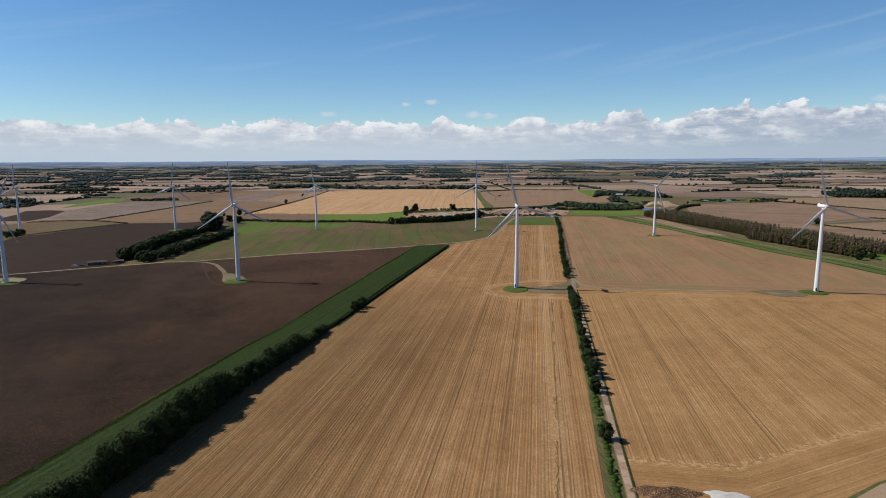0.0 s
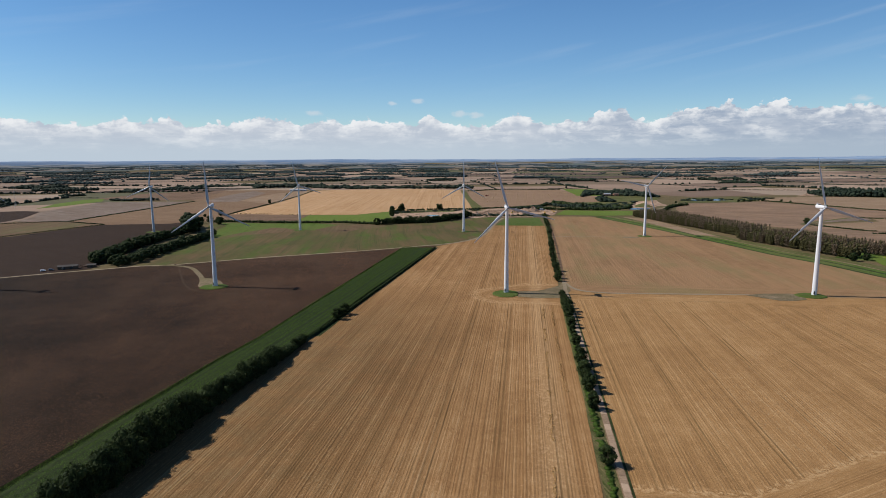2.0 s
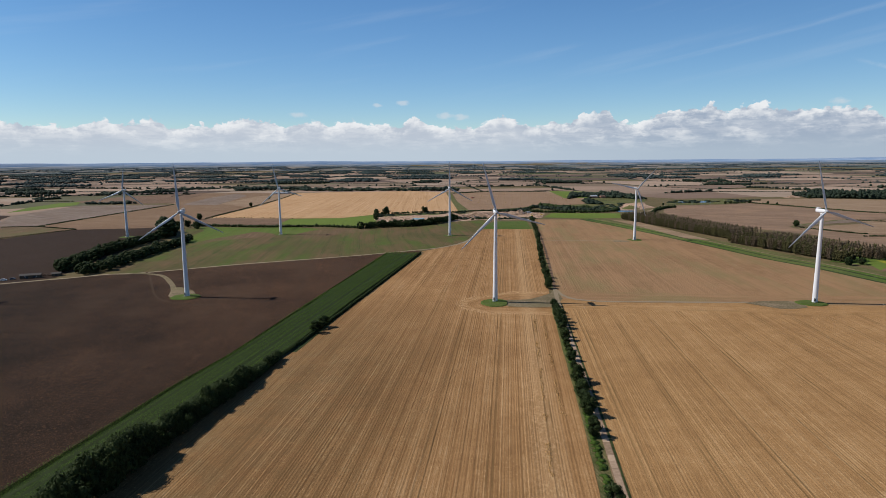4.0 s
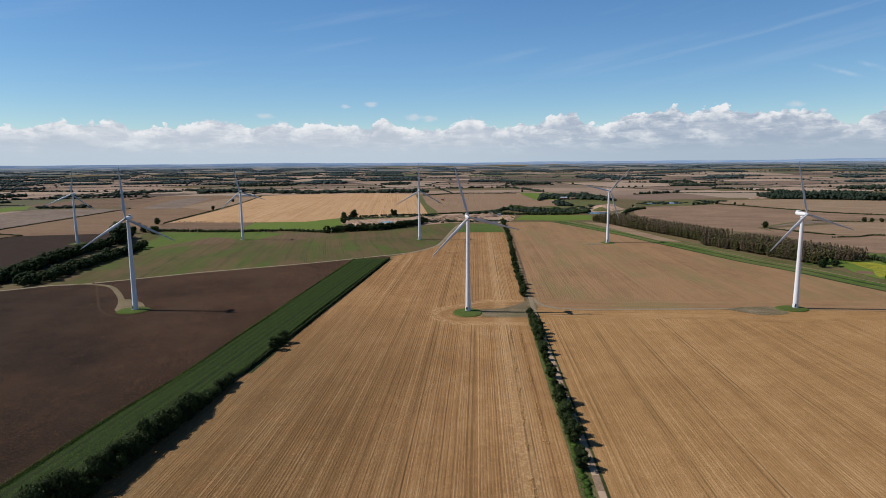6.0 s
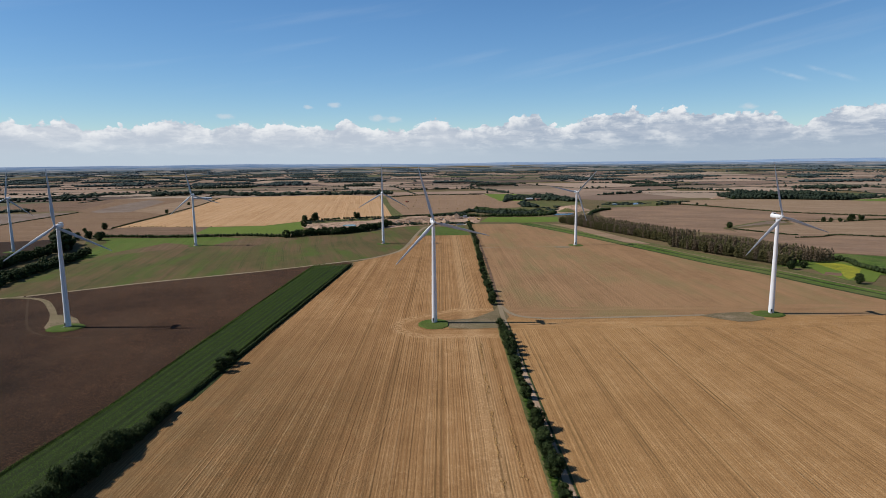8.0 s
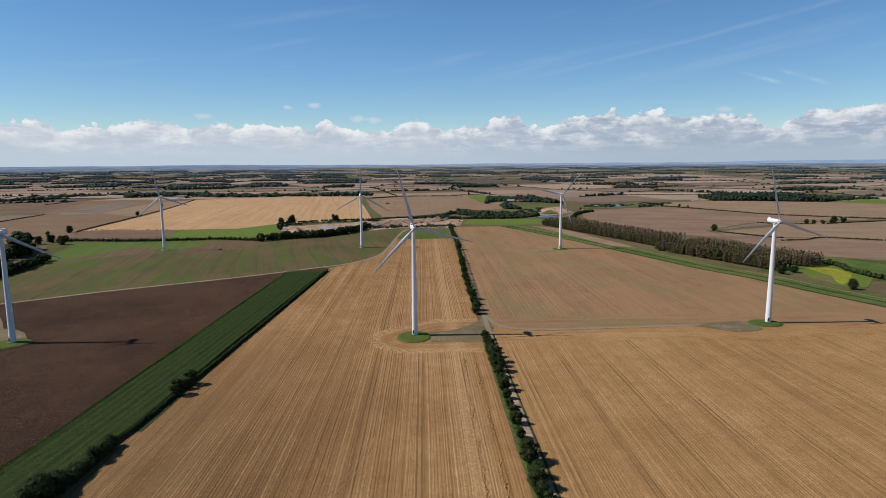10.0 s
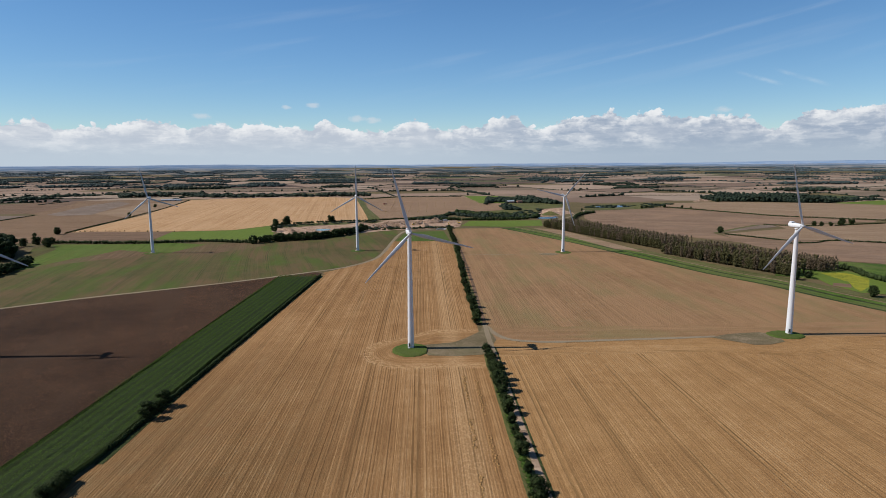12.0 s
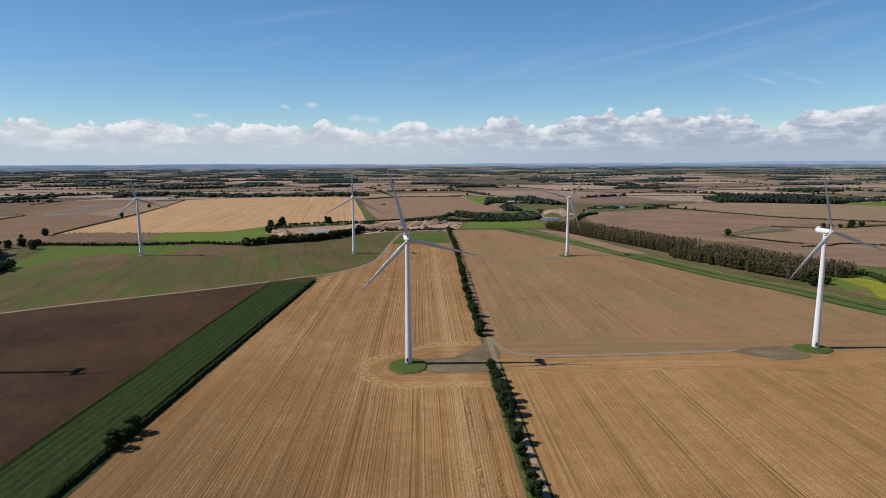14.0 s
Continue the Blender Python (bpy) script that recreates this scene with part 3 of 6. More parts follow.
# ---------------------------------------------------------------- ground
def build_ground():
    rings = [0.0, 60, 150, 300, 500, 750, 1000, 1300, 1600, 1900, 2200, 2400, 2650, 2950, 3300, 3700, 4200, 4800, 5600, 6600,
             7800, 9000, 10500, 12000, 14000, 16000, 18500, 21000, 24000, 28000, 34000, 45000, 70000]
    n = 180
    a = np.linspace(0, 2 * np.pi, n, endpoint=False)
    pts = np.array([(EYE[0] + r * np.sin(t), EYE[1] + r * np.cos(t), -0.12) for r in rings for t in a])
    faces = [(i * n + j, i * n + (j + 1) % n, (i + 1) * n + (j + 1) % n, (i + 1) * n + j) for i in range(len(rings) - 1) for j in range(n)]
    faces = np.array(faces)[:, ::-1]
    ob = new("ground", mesh_np("ground", lay(pts), faces, EARTH, True))
    tagged(ob, "open level farmland rising to low hills", "ground", kind="structure")


build_ground()
LEVEL = [0]


def field(name, pts, mat, label, category="field", z=None):
    """A flat piece of land with the given corners."""
    LEVEL[0] += 1
    h = 0.02 + LEVEL[0] * 0.002 if z is None else z
    me = bpy.data.meshes.new(name)
    me.from_pydata([(x, y, h) for x, y in pts], [], [list(range(len(pts)))])
    if me.polygons[0].normal.z < 0:
        me.flip_normals()
    me.materials.append(mat)
    return tagged(new(name, me), label, category, kind="structure")


def smooth_line(pts, steps=8):
    """Points of a smooth line through the given ones."""
    p = [Vector((*q, 0)) for q in pts]
    out = []
    for i in range(len(p) - 1):
        a, b, c, d = p[max(i - 1, 0)], p[i], p[i + 1], p[min(i + 2, len(p) - 1)]
        for k in range(steps):
            t = k / steps
            out.append(0.5 * (2 * b + (c - a) * t + (2 * a - 5 * b + 4 * c - d) * t * t + (3 * b - a - 3 * c + d) * t ** 3))
    out.append(p[-1])
    return [(v.x, v.y) for v in out]


def ribbon(name, pts, width, mat, label, category="track", steps=8):
    """A strip of land along a line, with slightly uneven edges."""
    line = smooth_line(pts, steps)
    LEVEL[0] += 1
    h = 0.02 + LEVEL[0] * 0.002
    rnd = random.Random(len(line))
    verts = []
    for i, (x, y) in enumerate(line):
        x0, y0 = line[max(i - 1, 0)]
        x1, y1 = line[min(i + 1, len(line) - 1)]
        l = math.hypot(x1 - x0, y1 - y0)
        nx, ny = (y1 - y0) / l, -(x1 - x0) / l
        k = width / 2 * rnd.uniform(0.9, 1.12)
        verts += [(x - nx * k, y - ny * k, h), (x + nx * k, y + ny * k, h)]
    faces = [(2 * i, 2 * i + 1, 2 * i + 3, 2 * i + 2) for i in range(len(line) - 1)]
    return tagged(new(name, mesh_np(name, verts, faces, mat)), label, category, kind="structure")


def oval(cx, cy, rx, ry, n=28, seed=1):
    rnd = random.Random(seed)
    return [(cx + rx * math.cos(2 * math.pi * i / n) * rnd.uniform(0.95, 1.05), cy + ry * math.sin(2 * math.pi * i / n) * rnd.uniform(0.95, 1.05)) for i in range(n)]


BARE = soil_mat("bare_brown_soil", (0.125, 0.08, 0.045), (0.17, 0.112, 0.066), (0.085, 0.056, 0.028), 14, 1.2, 0, None, 0.1, 1.2, (0.09, 0.085, 0.032), 0.7)
RUT = soil_mat("wheel_rut", (0.058, 0.036, 0.021), (0.085, 0.055, 0.034), (0.036, 0.022, 0.012), 14, 1.2, 0, None, 0.1, 0.3)
DITCH_EARTH = soil_mat("road_dirt", (0.2, 0.135, 0.08), (0.28, 0.2, 0.13), (0.1, 0.066, 0.036), 0, 1.3, 0, None, 0.06, 0.4)
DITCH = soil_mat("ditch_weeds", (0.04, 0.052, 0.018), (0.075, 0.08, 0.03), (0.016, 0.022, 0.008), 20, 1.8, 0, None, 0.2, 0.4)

# ---------------------------------------------------------------- near and middle fields
EDGE = [(130, 612), (163, 530), (203, 415), (244, 282), (266, 208), (290, 155), (306, 100), (318, 66), (334, 20), (345, -14)]


def aside(line, d):
    """The line moved sideways by d metres, to its left as it runs away from the far end."""
    out = []
    for i, (x, y) in enumerate(line):
        (x0, y0), (x1, y1) = line[max(i - 1, 0)], line[min(i + 1, len(line) - 1)]
        l = math.hypot(x1 - x0, y1 - y0)
        out.append((x - (y1 - y0) / l * d, y + (x1 - x0) / l * d))
    return out


field("field", [(-128, -700), (36, -700), (36, -290), (38, -200), (40, 10), (46, 300), (47, 462), (-32, 462), (-36, 400), (-42, 322), (-66, 269), (-88, 236), (-84, 230), (-86, 222), (-101, -18), (-105, -119), (-111, -200), (-119, -340)],
      STUBBLE, "golden wheat stubble in long straight rows", "stubble field")
field("field", [(46, -700), (900, -700), (900, 20), (500, -20), (340, 12), (240, 9), (215, 12), (195, 14), (176, 12.5), (146, 10.5), (115, 9), (83, 7.5), (70, 9), (56, 15), (46, 17)],
      STUBBLE_B, "pale golden stubble with wheel tracks", "stubble field")
field("field", [(47, 14), (56, 14), (70, 8.5), (83, 7), (115, 8.5), (146, 10), (176, 12), (195, 14), (215, 12), (240, 9), (340, 8)] + EDGE[-2::-1] + [(45, 612), (48, 420), (46, 260), (44, 50)],
      TILLED, "light brown tilled stubble with faint green", "tilled field")
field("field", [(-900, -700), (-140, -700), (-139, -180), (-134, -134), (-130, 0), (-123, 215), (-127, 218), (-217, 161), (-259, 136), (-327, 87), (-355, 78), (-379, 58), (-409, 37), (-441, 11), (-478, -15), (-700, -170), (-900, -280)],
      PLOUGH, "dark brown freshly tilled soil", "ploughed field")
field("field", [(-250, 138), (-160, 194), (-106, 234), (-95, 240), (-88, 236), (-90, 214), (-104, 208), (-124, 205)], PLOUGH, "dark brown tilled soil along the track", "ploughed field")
field("field", [(-478, -11), (-441, 15), (-409, 42), (-392, 60), (-470, 334), (-500, 449), (-577, 469), (-676, 451), (-698, 277), (-671, 203), (-900, -100)],
      PLOUGH_B, "dark brown bare soil", "ploughed field")
field("field", [(-366, 76), (-327, 90), (-259, 141), (-217, 166), (-160, 199), (-101, 241), (-71, 271), (-46, 320), (-38, 400), (-26, 520), (-33, 599), (-65, 580), (-109, 530), (-144, 488), (-218, 450), (-284, 474), (-386, 466), (-463, 475), (-490, 449), (-431, 337), (-383, 174)],
      SEEDLING, "green and brown striped young crop", "young crop")
field("field", [(-400, 262), (-425, 340), (-445, 420), (-480, 470), (-386, 464), (-320, 472), (-273, 452), (-286, 376), (-330, 392), (-362, 402), (-384, 330), (-390, 275)],
      MEADOW, "bright green young growth", "young crop")
field("field", [(-383, 297), (-381, 342), (-368, 376), (-363, 409), (-340, 401), (-313, 378), (-318, 354), (-341, 339), (-364, 313)], BARE, "bare brown wedge in the young crop", "bare soil")
field("field", [(-290, 384), (-274, 454), (-240, 462), (-203, 464), (-192, 433), (-213, 404), (-237, 372), (-267, 362)], BARE, "bare brown soil beside the green", "bare soil")
field("field", [(-29, 463), (-20, 553), (-8, 574), (39, 580), (44, 462)], LAWN, "bright green grass plot", "meadow")
field("field", EDGE + aside(EDGE, 44)[::-1], ROUGH, "rough grass verge along the ditch", "rough grass")
field("field", EDGE + aside(EDGE, 15)[::-1], BANK, "green grass bank beside the field", "grass bank")
ribbon("verge", aside(EDGE, 2.0), 3.4, DITCH, "dark coarse weeds along the field's edge", "grass verge")
ribbon("verge", aside(EDGE, 22.0), 7.0, BANK, "green grass on the far side of the ditch", "grass verge")
ribbon("ditch", aside(EDGE, 16.5), 3.4, DITCH, "dark weedy ditch between the banks", "ditch")
ribbon("track", aside(EDGE, 28.0), 1.6, STUB_TAN, "faint trodden path along the ditch")
field("field", [(181, 612), (205, 520), (236, 367), (262, 350), (245, 440), (221, 575)], STUB_TAN, "pale dry grass strip", "dry grass")
field("field", [(71, 650), (92, 740), (221, 735), (205, 643), (145, 630)], GRASS, "flat green meadow", "meadow")
field("field", [(-382, 609), (-294, 623), (-245, 695), (-225, 690), (-217, 572), (-201, 500), (-254, 500), (-366, 512)], GRASS, "bright green grass field", "meadow")
field("field", [(-540, 616), (-376, 615), (-294, 625), (-245, 701), (-158, 742), (-89, 753), (-197, 1523), (-327, 1606), (-594, 1552), (-686, 1479), (-576, 932)],
      STUB_GOLD, "golden stubble with long swath lines", "stubble field")
field("field", [(-500, 500), (-540, 612), (-509, 624), (-382, 607), (-366, 508)], STUB_BROWN, "brown stubble", "stubble field")
field("field", [(-900, 300), (-700, 290), (-680, 460), (-577, 480), (-500, 490), (-545, 625), (-580, 880), (-700, 1060), (-712, 958), (-757, 464), (-830, 480)], STUB_BROWN, "brown stubble", "stubble field")
field("field", [(-852, 465), (-891, 544), (-971, 649), (-1006, 780), (-1031, 925), (-925, 940), (-810, 953), (-753, 462)], STUB_PALE, "pale grey stubble", "stubble field")
field("field", [(-753, 462), (-810, 953), (-712, 990), (-580, 880), (-545, 625), (-540, 600), (-507, 527), (-559, 450), (-656, 425)], STUB_WARM, "brown stubble", "stubble field")
field("field", [(-1150, 1060), (-860, 1010), (-800, 960), (-700, 985), (-585, 890), (-600, 1060), (-690, 1480), (-860, 1530), (-1080, 1470)], STUB_WARM, "brown stubble", "stubble field")
field("field", [(-709, 988), (-580, 880), (-580, 940), (-690, 1480), (-750, 1300)], STUB_TAN, "tan stubble", "stubble field")
field("field", [(-1060, 640), (-1022, 662), (-971, 649), (-885, 512), (-862, 440), (-940, 440), (-1001, 560)], PLOUGH_B, "dark burnt soil", "bare soil")
field("field", [(-1159, 1056), (-1040, 975), (-860, 1010), (-847, 1016), (-973, 1402), (-1060, 1500), (-1180, 1300)], STUB_BROWN, "brown stubble", "stubble field")
field("field", [(-755, 942), (-796, 969), (-863, 1232), (-893, 1465), (-799, 1344), (-697, 959)], STUB_PALE, "pale grey stubble", "stubble field")
field("field", [(-1043, 716), (-1040, 779), (-1061, 944), (-1135, 1054), (-1159, 1006), (-1120, 863)], GRASS, "green strip", "meadow")
field("field", [(-841, 420), (-805, 450), (-773, 461), (-698, 440), (-656, 425), (-674, 347), (-680, 274), (-700, 250), (-860, 250)], BARE, "dull olive-brown pasture", "pasture")
field("field", [(-166, 1432), (-60, 1540), (129, 1536), (222, 1220), (190, 985), (81, 925), (-61, 782), (-75, 780), (-86, 800), (-110, 1000)], STUB_BALE, "brown stubble dotted with bales", "stubble field")
field("field", [(-89, 755), (-68, 778), (-125, 1100), (-168, 1432), (-185, 1430)], ROUGH, "rough green grass headland", "meadow")
field("field", [(142, 1600), (260, 1560), (240, 1215), (158, 1216)], GRASS, "green field by the farm", "meadow")
field("field", [(-215, 520), (-193, 557), (-225, 594), (-246, 690), (-158, 745), (-89, 750), (-40, 780), (53, 800), (78, 725), (68, 640), (48, 612), (-33, 602), (-60, 585), (-109, 540), (-144, 500)], SAND, "bare sandy quarry floor with pale heaps", "quarry")
field("field", [(-246, 692), (-158, 740), (-60, 755), (-80, 700), (-160, 690), (-215, 650)], ROUGH, "weedy quarry edge", "rough grass")
field("field", [(85, 915), (155, 845), (225, 790), (235, 830), (340, 1075), (360, 1130), (330, 1500), (260, 1560), (235, 1220), (190, 985)], ROUGH, "rough scrub land", "scrub")
field("field", [(240, 800), (232, 840), (277, 1000), (330, 1040), (309, 887), (275, 815)], SAND, "sandy spoil heap ground", "quarry")
field("field", [(360, 960), (420, 1120), (560, 1160), (640, 1150), (521, 1015), (500, 975)], ROUGH, "rough olive grass round the pond", "rough grass")
field("field", [(308, 765), (352, 930), (502, 975), (560, 1005), (638, 850), (792, 673), (770, 646), (570, 622), (545, 615), (425, 510), (420, 400), (330, 540), (300, 660)], TILLED_FAR, "wide brown tilled field", "tilled field")
field("field", [(521, 1015), (645, 1152), (790, 1190), (975, 1108), (1120, 1130), (1250, 900), (1100, 700), (860, 640), (792, 677), (640, 853), (570, 1009)], STUB_TAN, "pale tan stubble", "stubble field")
field("field", [(429, 514), (545, 613), (575, 618), (565, 585), (500, 555)], STUB_PALE, "pale grey wedge of rough grass", "meadow")
ribbon("verge", [(429, 514), (480, 560), (545, 613), (575, 618)], 7.0, ROUGH, "green grass edge of the wedge", "grass verge")
field("field", [(436, 503), (505, 536), (563, 560), (578, 616), (750, 621), (860, 640), (900, 420), (660, 330), (550, 418), (498, 427), (474, 433)], STUB_TAN, "tan stubble", "stubble field")
field("field", [(432, 500), (470, 430), (550, 412), (660, 325), (560, 180), (430, 270), (410, 390)], TILLED_FAR, "brown tilled field", "tilled field")
field("field", [(322, 193), (405, 128), (520, -20), (700, 60), (560, 180), (430, 262), (372, 262)], BANK, "lush grass by the plantation", "meadow")
field("field", [(343, 150), (352, 185), (366, 206), (398, 214), (404, 190), (396, 150), (362, 112), (346, 120)], GRASS, "bright green game crop", "meadow")
field("field", [(370, 203), (394, 202), (393, 172), (368, 140), (349, 124), (353, 136), (366, 160)], RAPE, "yellow flowering band in the green", "flower strip")
field("field", [(342, 146), (351, 158), (362, 152), (352, 138)], STUB_BROWN, "bare grey-brown plot", "bare soil")
field("field", [(1014, 1103), (1206, 1187), (1500, 900), (1250, 850)], GRASS, "grey green pasture", "pasture")

def plot(x, y, rx, ry, cut=99.0):
    """A low grassed mound round a tower's foot."""
    n, prof = 40, ((1.0, -0.05), (0.95, 0.28), (0.86, 0.55), (0.6, 0.66), (0.25, 0.7))
    rnd = random.Random(int(x))
    wob = [rnd.uniform(0.965, 1.035) for _ in range(n)]
    verts = [(min(cut, rx * r * wob[j] * math.cos(2 * math.pi * j / n)), ry * r * wob[j] * math.sin(2 * math.pi * j / n), z) for r, z in prof for j in range(n)] + [(0, 0, 0.7)]
    faces = [(i * n + j, i * n + (j + 1) % n, (i + 1) * n + (j + 1) % n, (i + 1) * n + j) for i in range(len(prof) - 1) for j in range(n)]
    me = bpy.data.meshes.new("grass_plot")
    me.from_pydata(verts, [], faces + [((len(prof) - 1) * n + j, (len(prof) - 1) * n + (j + 1) % n, len(verts) - 1) for j in range(n)])
    me.materials.append(LAWN)
    ob = new("grass_plot", me)
    ob.location = (x, y, 0.2)
    tagged(ob, "neat green grass mound round the tower", "grass plot", kind="structure")


# pale and flattened wheel marks in the stubble
WHEEL = soil_mat("flattened_straw", (0.31, 0.182, 0.084), (0.4, 0.252, 0.126), (0.21, 0.115, 0.048), 0, 1.4, 0, None, 0.05, 0.3)
LOOPS = (((-15, -130), (-18, -152), (-24, -168), (-30, -180), (-30, -189), (-25, -191), (-21, -185)),
         ((-77, 60), (-76.4, -40), (-76.2, -135), (-77.8, -217), (-79, -310)))
for line in LOOPS:
    for d in (0.0, 1.9):
        ribbon("wheel_mark", aside(line, d), 0.3, WHEEL, "pale flattened wheel mark in the stubble", "wheel mark")


# tracks, pads and verges
ribbon("track", [(-700, -168), (-478, -13), (-441, 13), (-409, 39), (-379, 60), (-355, 79), (-327, 89), (-259, 138), (-217, 163), (-160, 197), (-101, 240), (-69, 267), (-44, 320), (-36.5, 395), (-33, 460), (-25, 554), (-10, 590), (60, 615)], 4.2, TRACK, "pale stony farm track")
ribbon("verge", [(40.2, -620), (40.0, -300), (40.7, -200), (41.2, -100), (41.6, 0)], 5.6, ROUGH, "strip of long dry grass under the trees", "grass verge")
# dark strip added to widen the band of shade beside the maize
ribbon("verge", [(-104.6, -122), (-100.6, -18), (-96, 60), (-86, 219)], 3.4, DITCH, "dark strip beside the maize standing in for shade", "grass verge")
ribbon("verge", [(43, 50), (44.5, 200), (47, 350), (48, 500), (47.5, 610)], 6.0, ROUGH, "dry grass verge under the trees", "grass verge")
ribbon("verge", [(46.0, -640), (45.6, -290), (46.2, -200), (46.3, -100), (46.6, 0)], 0.8, DITCH, "thin green grass edge of the farm road", "grass verge")
ROAD = ribbon("farm_road", [(44.2, -640), (43.8, -290), (44.4, -200), (44.5, -100), (44.8, 10), (45.5, 40)], 2.8, DITCH_EARTH, "worn concrete slab farm road with dirty joints", "road")
ribbon("track", [(45.5, 40), (48, 120), (51, 260), (53, 480), (52, 620), (58, 690)], 2.2, STUB_BROWN, "faint brown earth track beside the trees")
ribbon("track", [(46.5, 42), (49, 28), (56, 14.5), (69, 9), (83, 7.4), (115, 9), (146, 10.4), (178, 12.5)], 3.4, TRACK, "grey gravel service track")
field("gravel_pad", [(6, 6), (14, 7.5), (24, 10), (29, 15), (34, 21), (41, 31), (44.5, 44), (47, 42), (47.5, 30), (49, 14), (46, 4), (45, -9), (38, -13), (24, -14.5), (9, -12.5)], GRAVEL, "grey gravel crane pad", "gravel pad")
ribbon("track", [(44.6, -14), (44.9, 15), (45.8, 46)], 3.0, TRACK, "pale dirt track over the pad")
field("gravel_pad", [(174, 10.5), (182, 15), (190, 17.5), (207, 19.5), (215, 14), (211, 0), (200, -4.5), (191, -4.5), (183, 2.5)], GRAVEL, "grey gravel crane pad", "gravel pad")
plot(0, -3, 10.2, 11.6, 8.6)
plot(219.5, 13, 10.5, 8.6)
ribbon("track", [(-326, 92), (-312, 76), (-289, 42), (-254, -6), (-226, -23), (-200, -24)], 1.6, RUT, "faint brown wheel track round the access")
ribbon("track", [(-338, 86), (-314, 83), (-297, 73), (-278, 51), (-259, 25), (-246, 0)], 4.3, GRAVEL, "curved grey gravel access track")
field("gravel_pad", [(-261, 30), (-256, 31), (-249, 27), (-240, 20), (-233, 11), (-227, 2), (-224, -6), (-227, -10), (-233, -11), (-242, -8), (-248, -1), (-254, 14)], GRAVEL, "grey gravel crane pad", "gravel pad")
plot(-233, -3, 11, 10)
field("gravel_pad", oval(-436, -24, 18, 13, 24, 4), TRACK, "sandy gravel crane pad", "gravel pad")
field("grass_plot", oval(-428, -34, 16, 8), LAWN, "green grass round the tower", "grass plot")
field("gravel_pad", oval(148, 334, 11, 8), GRAVEL, "grey gravel crane pad", "gravel pad")
for cx, cy in ((168, 348), (-70, 380), (-310, 380), (-516, 342), (-741, 303)):
    field("grass_plot", oval(cx, cy, 9, 11), LAWN, "green grass round the tower", "grass plot")
ribbon("track", [(49, 336), (90, 337), (158, 337)], 2.2, TRACK, "faint field track")
ribbon("track", [(210, 650), (250, 735), (290, 800), (320, 862), (345, 900), (358, 955)], 6.0, TRACK, "pale quarry haul road")
field("farm_road", [(98, -285), (120, -268), (150, -249), (200, -218), (202, -222), (150, -253), (122, -273), (102, -290)], CONCRETE, "broken concrete farm road", "road")
field("verge", [(97, -284.6), (119.4, -267.2), (150, -248.2), (200, -217.2), (201, -218), (150, -249), (120, -268), (98, -286)], ROUGH, "grass edge of the concrete road", "grass verge")
field("pond", [(404, 1018), (417, 1064), (460, 1090), (496, 1091), (490, 1040), (440, 1020)], WATER, "dark blue quarry pond", "pond")
field("pond", [(220, 764), (227, 798), (266, 806), (262, 780), (250, 762)], WATER, "still grey pond", "pond")
field("pond", oval(-150, 615, 12, 14, 20, 2), WATER_TEAL, "milky teal quarry pond", "pond")


# ---------------------------------------------------------------- foliage
def ico(level):
    bm = bmesh.new()
    bmesh.ops.create_icosphere(bm, subdivisions=level, radius=1.0)
    v = np.array([x.co[:] for x in bm.verts])
    f = np.array([[a.index for a in x.verts] for x in bm.faces])
    bm.free()
    return v, f


ICO = {1: ico(1), 2: ico(2), 0: (np.array([(1, 0, 0), (0, 1, 0), (-1, 0, 0), (0, -1, 0), (0, 0, 1), (0, 0, -1)], float),
                                 np.array([(0, 1, 4), (1, 2, 4), (2, 3, 4), (3, 0, 4), (1, 0, 5), (2, 1, 5), (3, 2, 5), (0, 3, 5)]))}


def lumps(spots, level, rng, rough=0.28):
    """Uneven leafy masses: spots are rows of x, y, z, rx, ry, rz."""
    v, f = ICO[level]
    spots = np.asarray(spots, float)
    n, k = len(spots), len(v)
    jit = 1 + rng.uniform(-rough, rough, (n, k, 1))
    a = rng.uniform(0, 2 * np.pi, n)
    c, s = np.cos(a)[:, None], np.sin(a)[:, None]
    rot = np.stack([v[None, :, 0] * c - v[None, :, 1] * s, v[None, :, 0] * s + v[None, :, 1] * c, np.broadcast_to(v[None, :, 2], (n, k))], -1)
    pts = rot * jit * spots[:, None, 3:] + spots[:, None, :3]
    faces = f[None] + (np.arange(n) * k)[:, None, None]
    return pts.reshape(-1, 3), faces.reshape(-1, 3)


def leaves(spots, each, size, rng, up=0.35):
    """Leaf sprays on the surface of each mass, as two triangles folded along the middle."""
    spots = np.asarray(spots, float)
    n = len(spots) * each
    d = rng.normal(size=(len(spots), each, 3))
    d /= np.linalg.norm(d, axis=-1, keepdims=True)
    pos = (spots[:, None, :3] + d * spots[:, None, 3:] * rng.uniform(0.78, 1.14, (len(spots), each, 1))).reshape(-1, 3)
    nrm = d.reshape(-1, 3) + rng.normal(scale=0.55, size=(n, 3)) + (0, 0, up)
    nrm /= np.linalg.norm(nrm, axis=1, keepdims=True)
    t = np.cross(nrm, rng.normal(size=(n, 3)))
    t /= np.linalg.norm(t, axis=1, keepdims=True)
    b = np.cross(nrm, t)
    w_, l_ = rng.uniform(0.35, 0.65, (n, 1)) * size, rng.uniform(0.7, 1.3, (n, 1)) * size
    quad = np.stack([pos - t * l_, pos + b * w_ - nrm * 0.15 * size, pos + t * l_, pos - b * w_ - nrm * 0.15 * size], 1)
    tri = np.arange(n)[:, None, None] * 4 + np.array([[0, 1, 2], [0, 2, 3]])[None]
    return quad.reshape(-1, 3), tri.reshape(-1, 3)


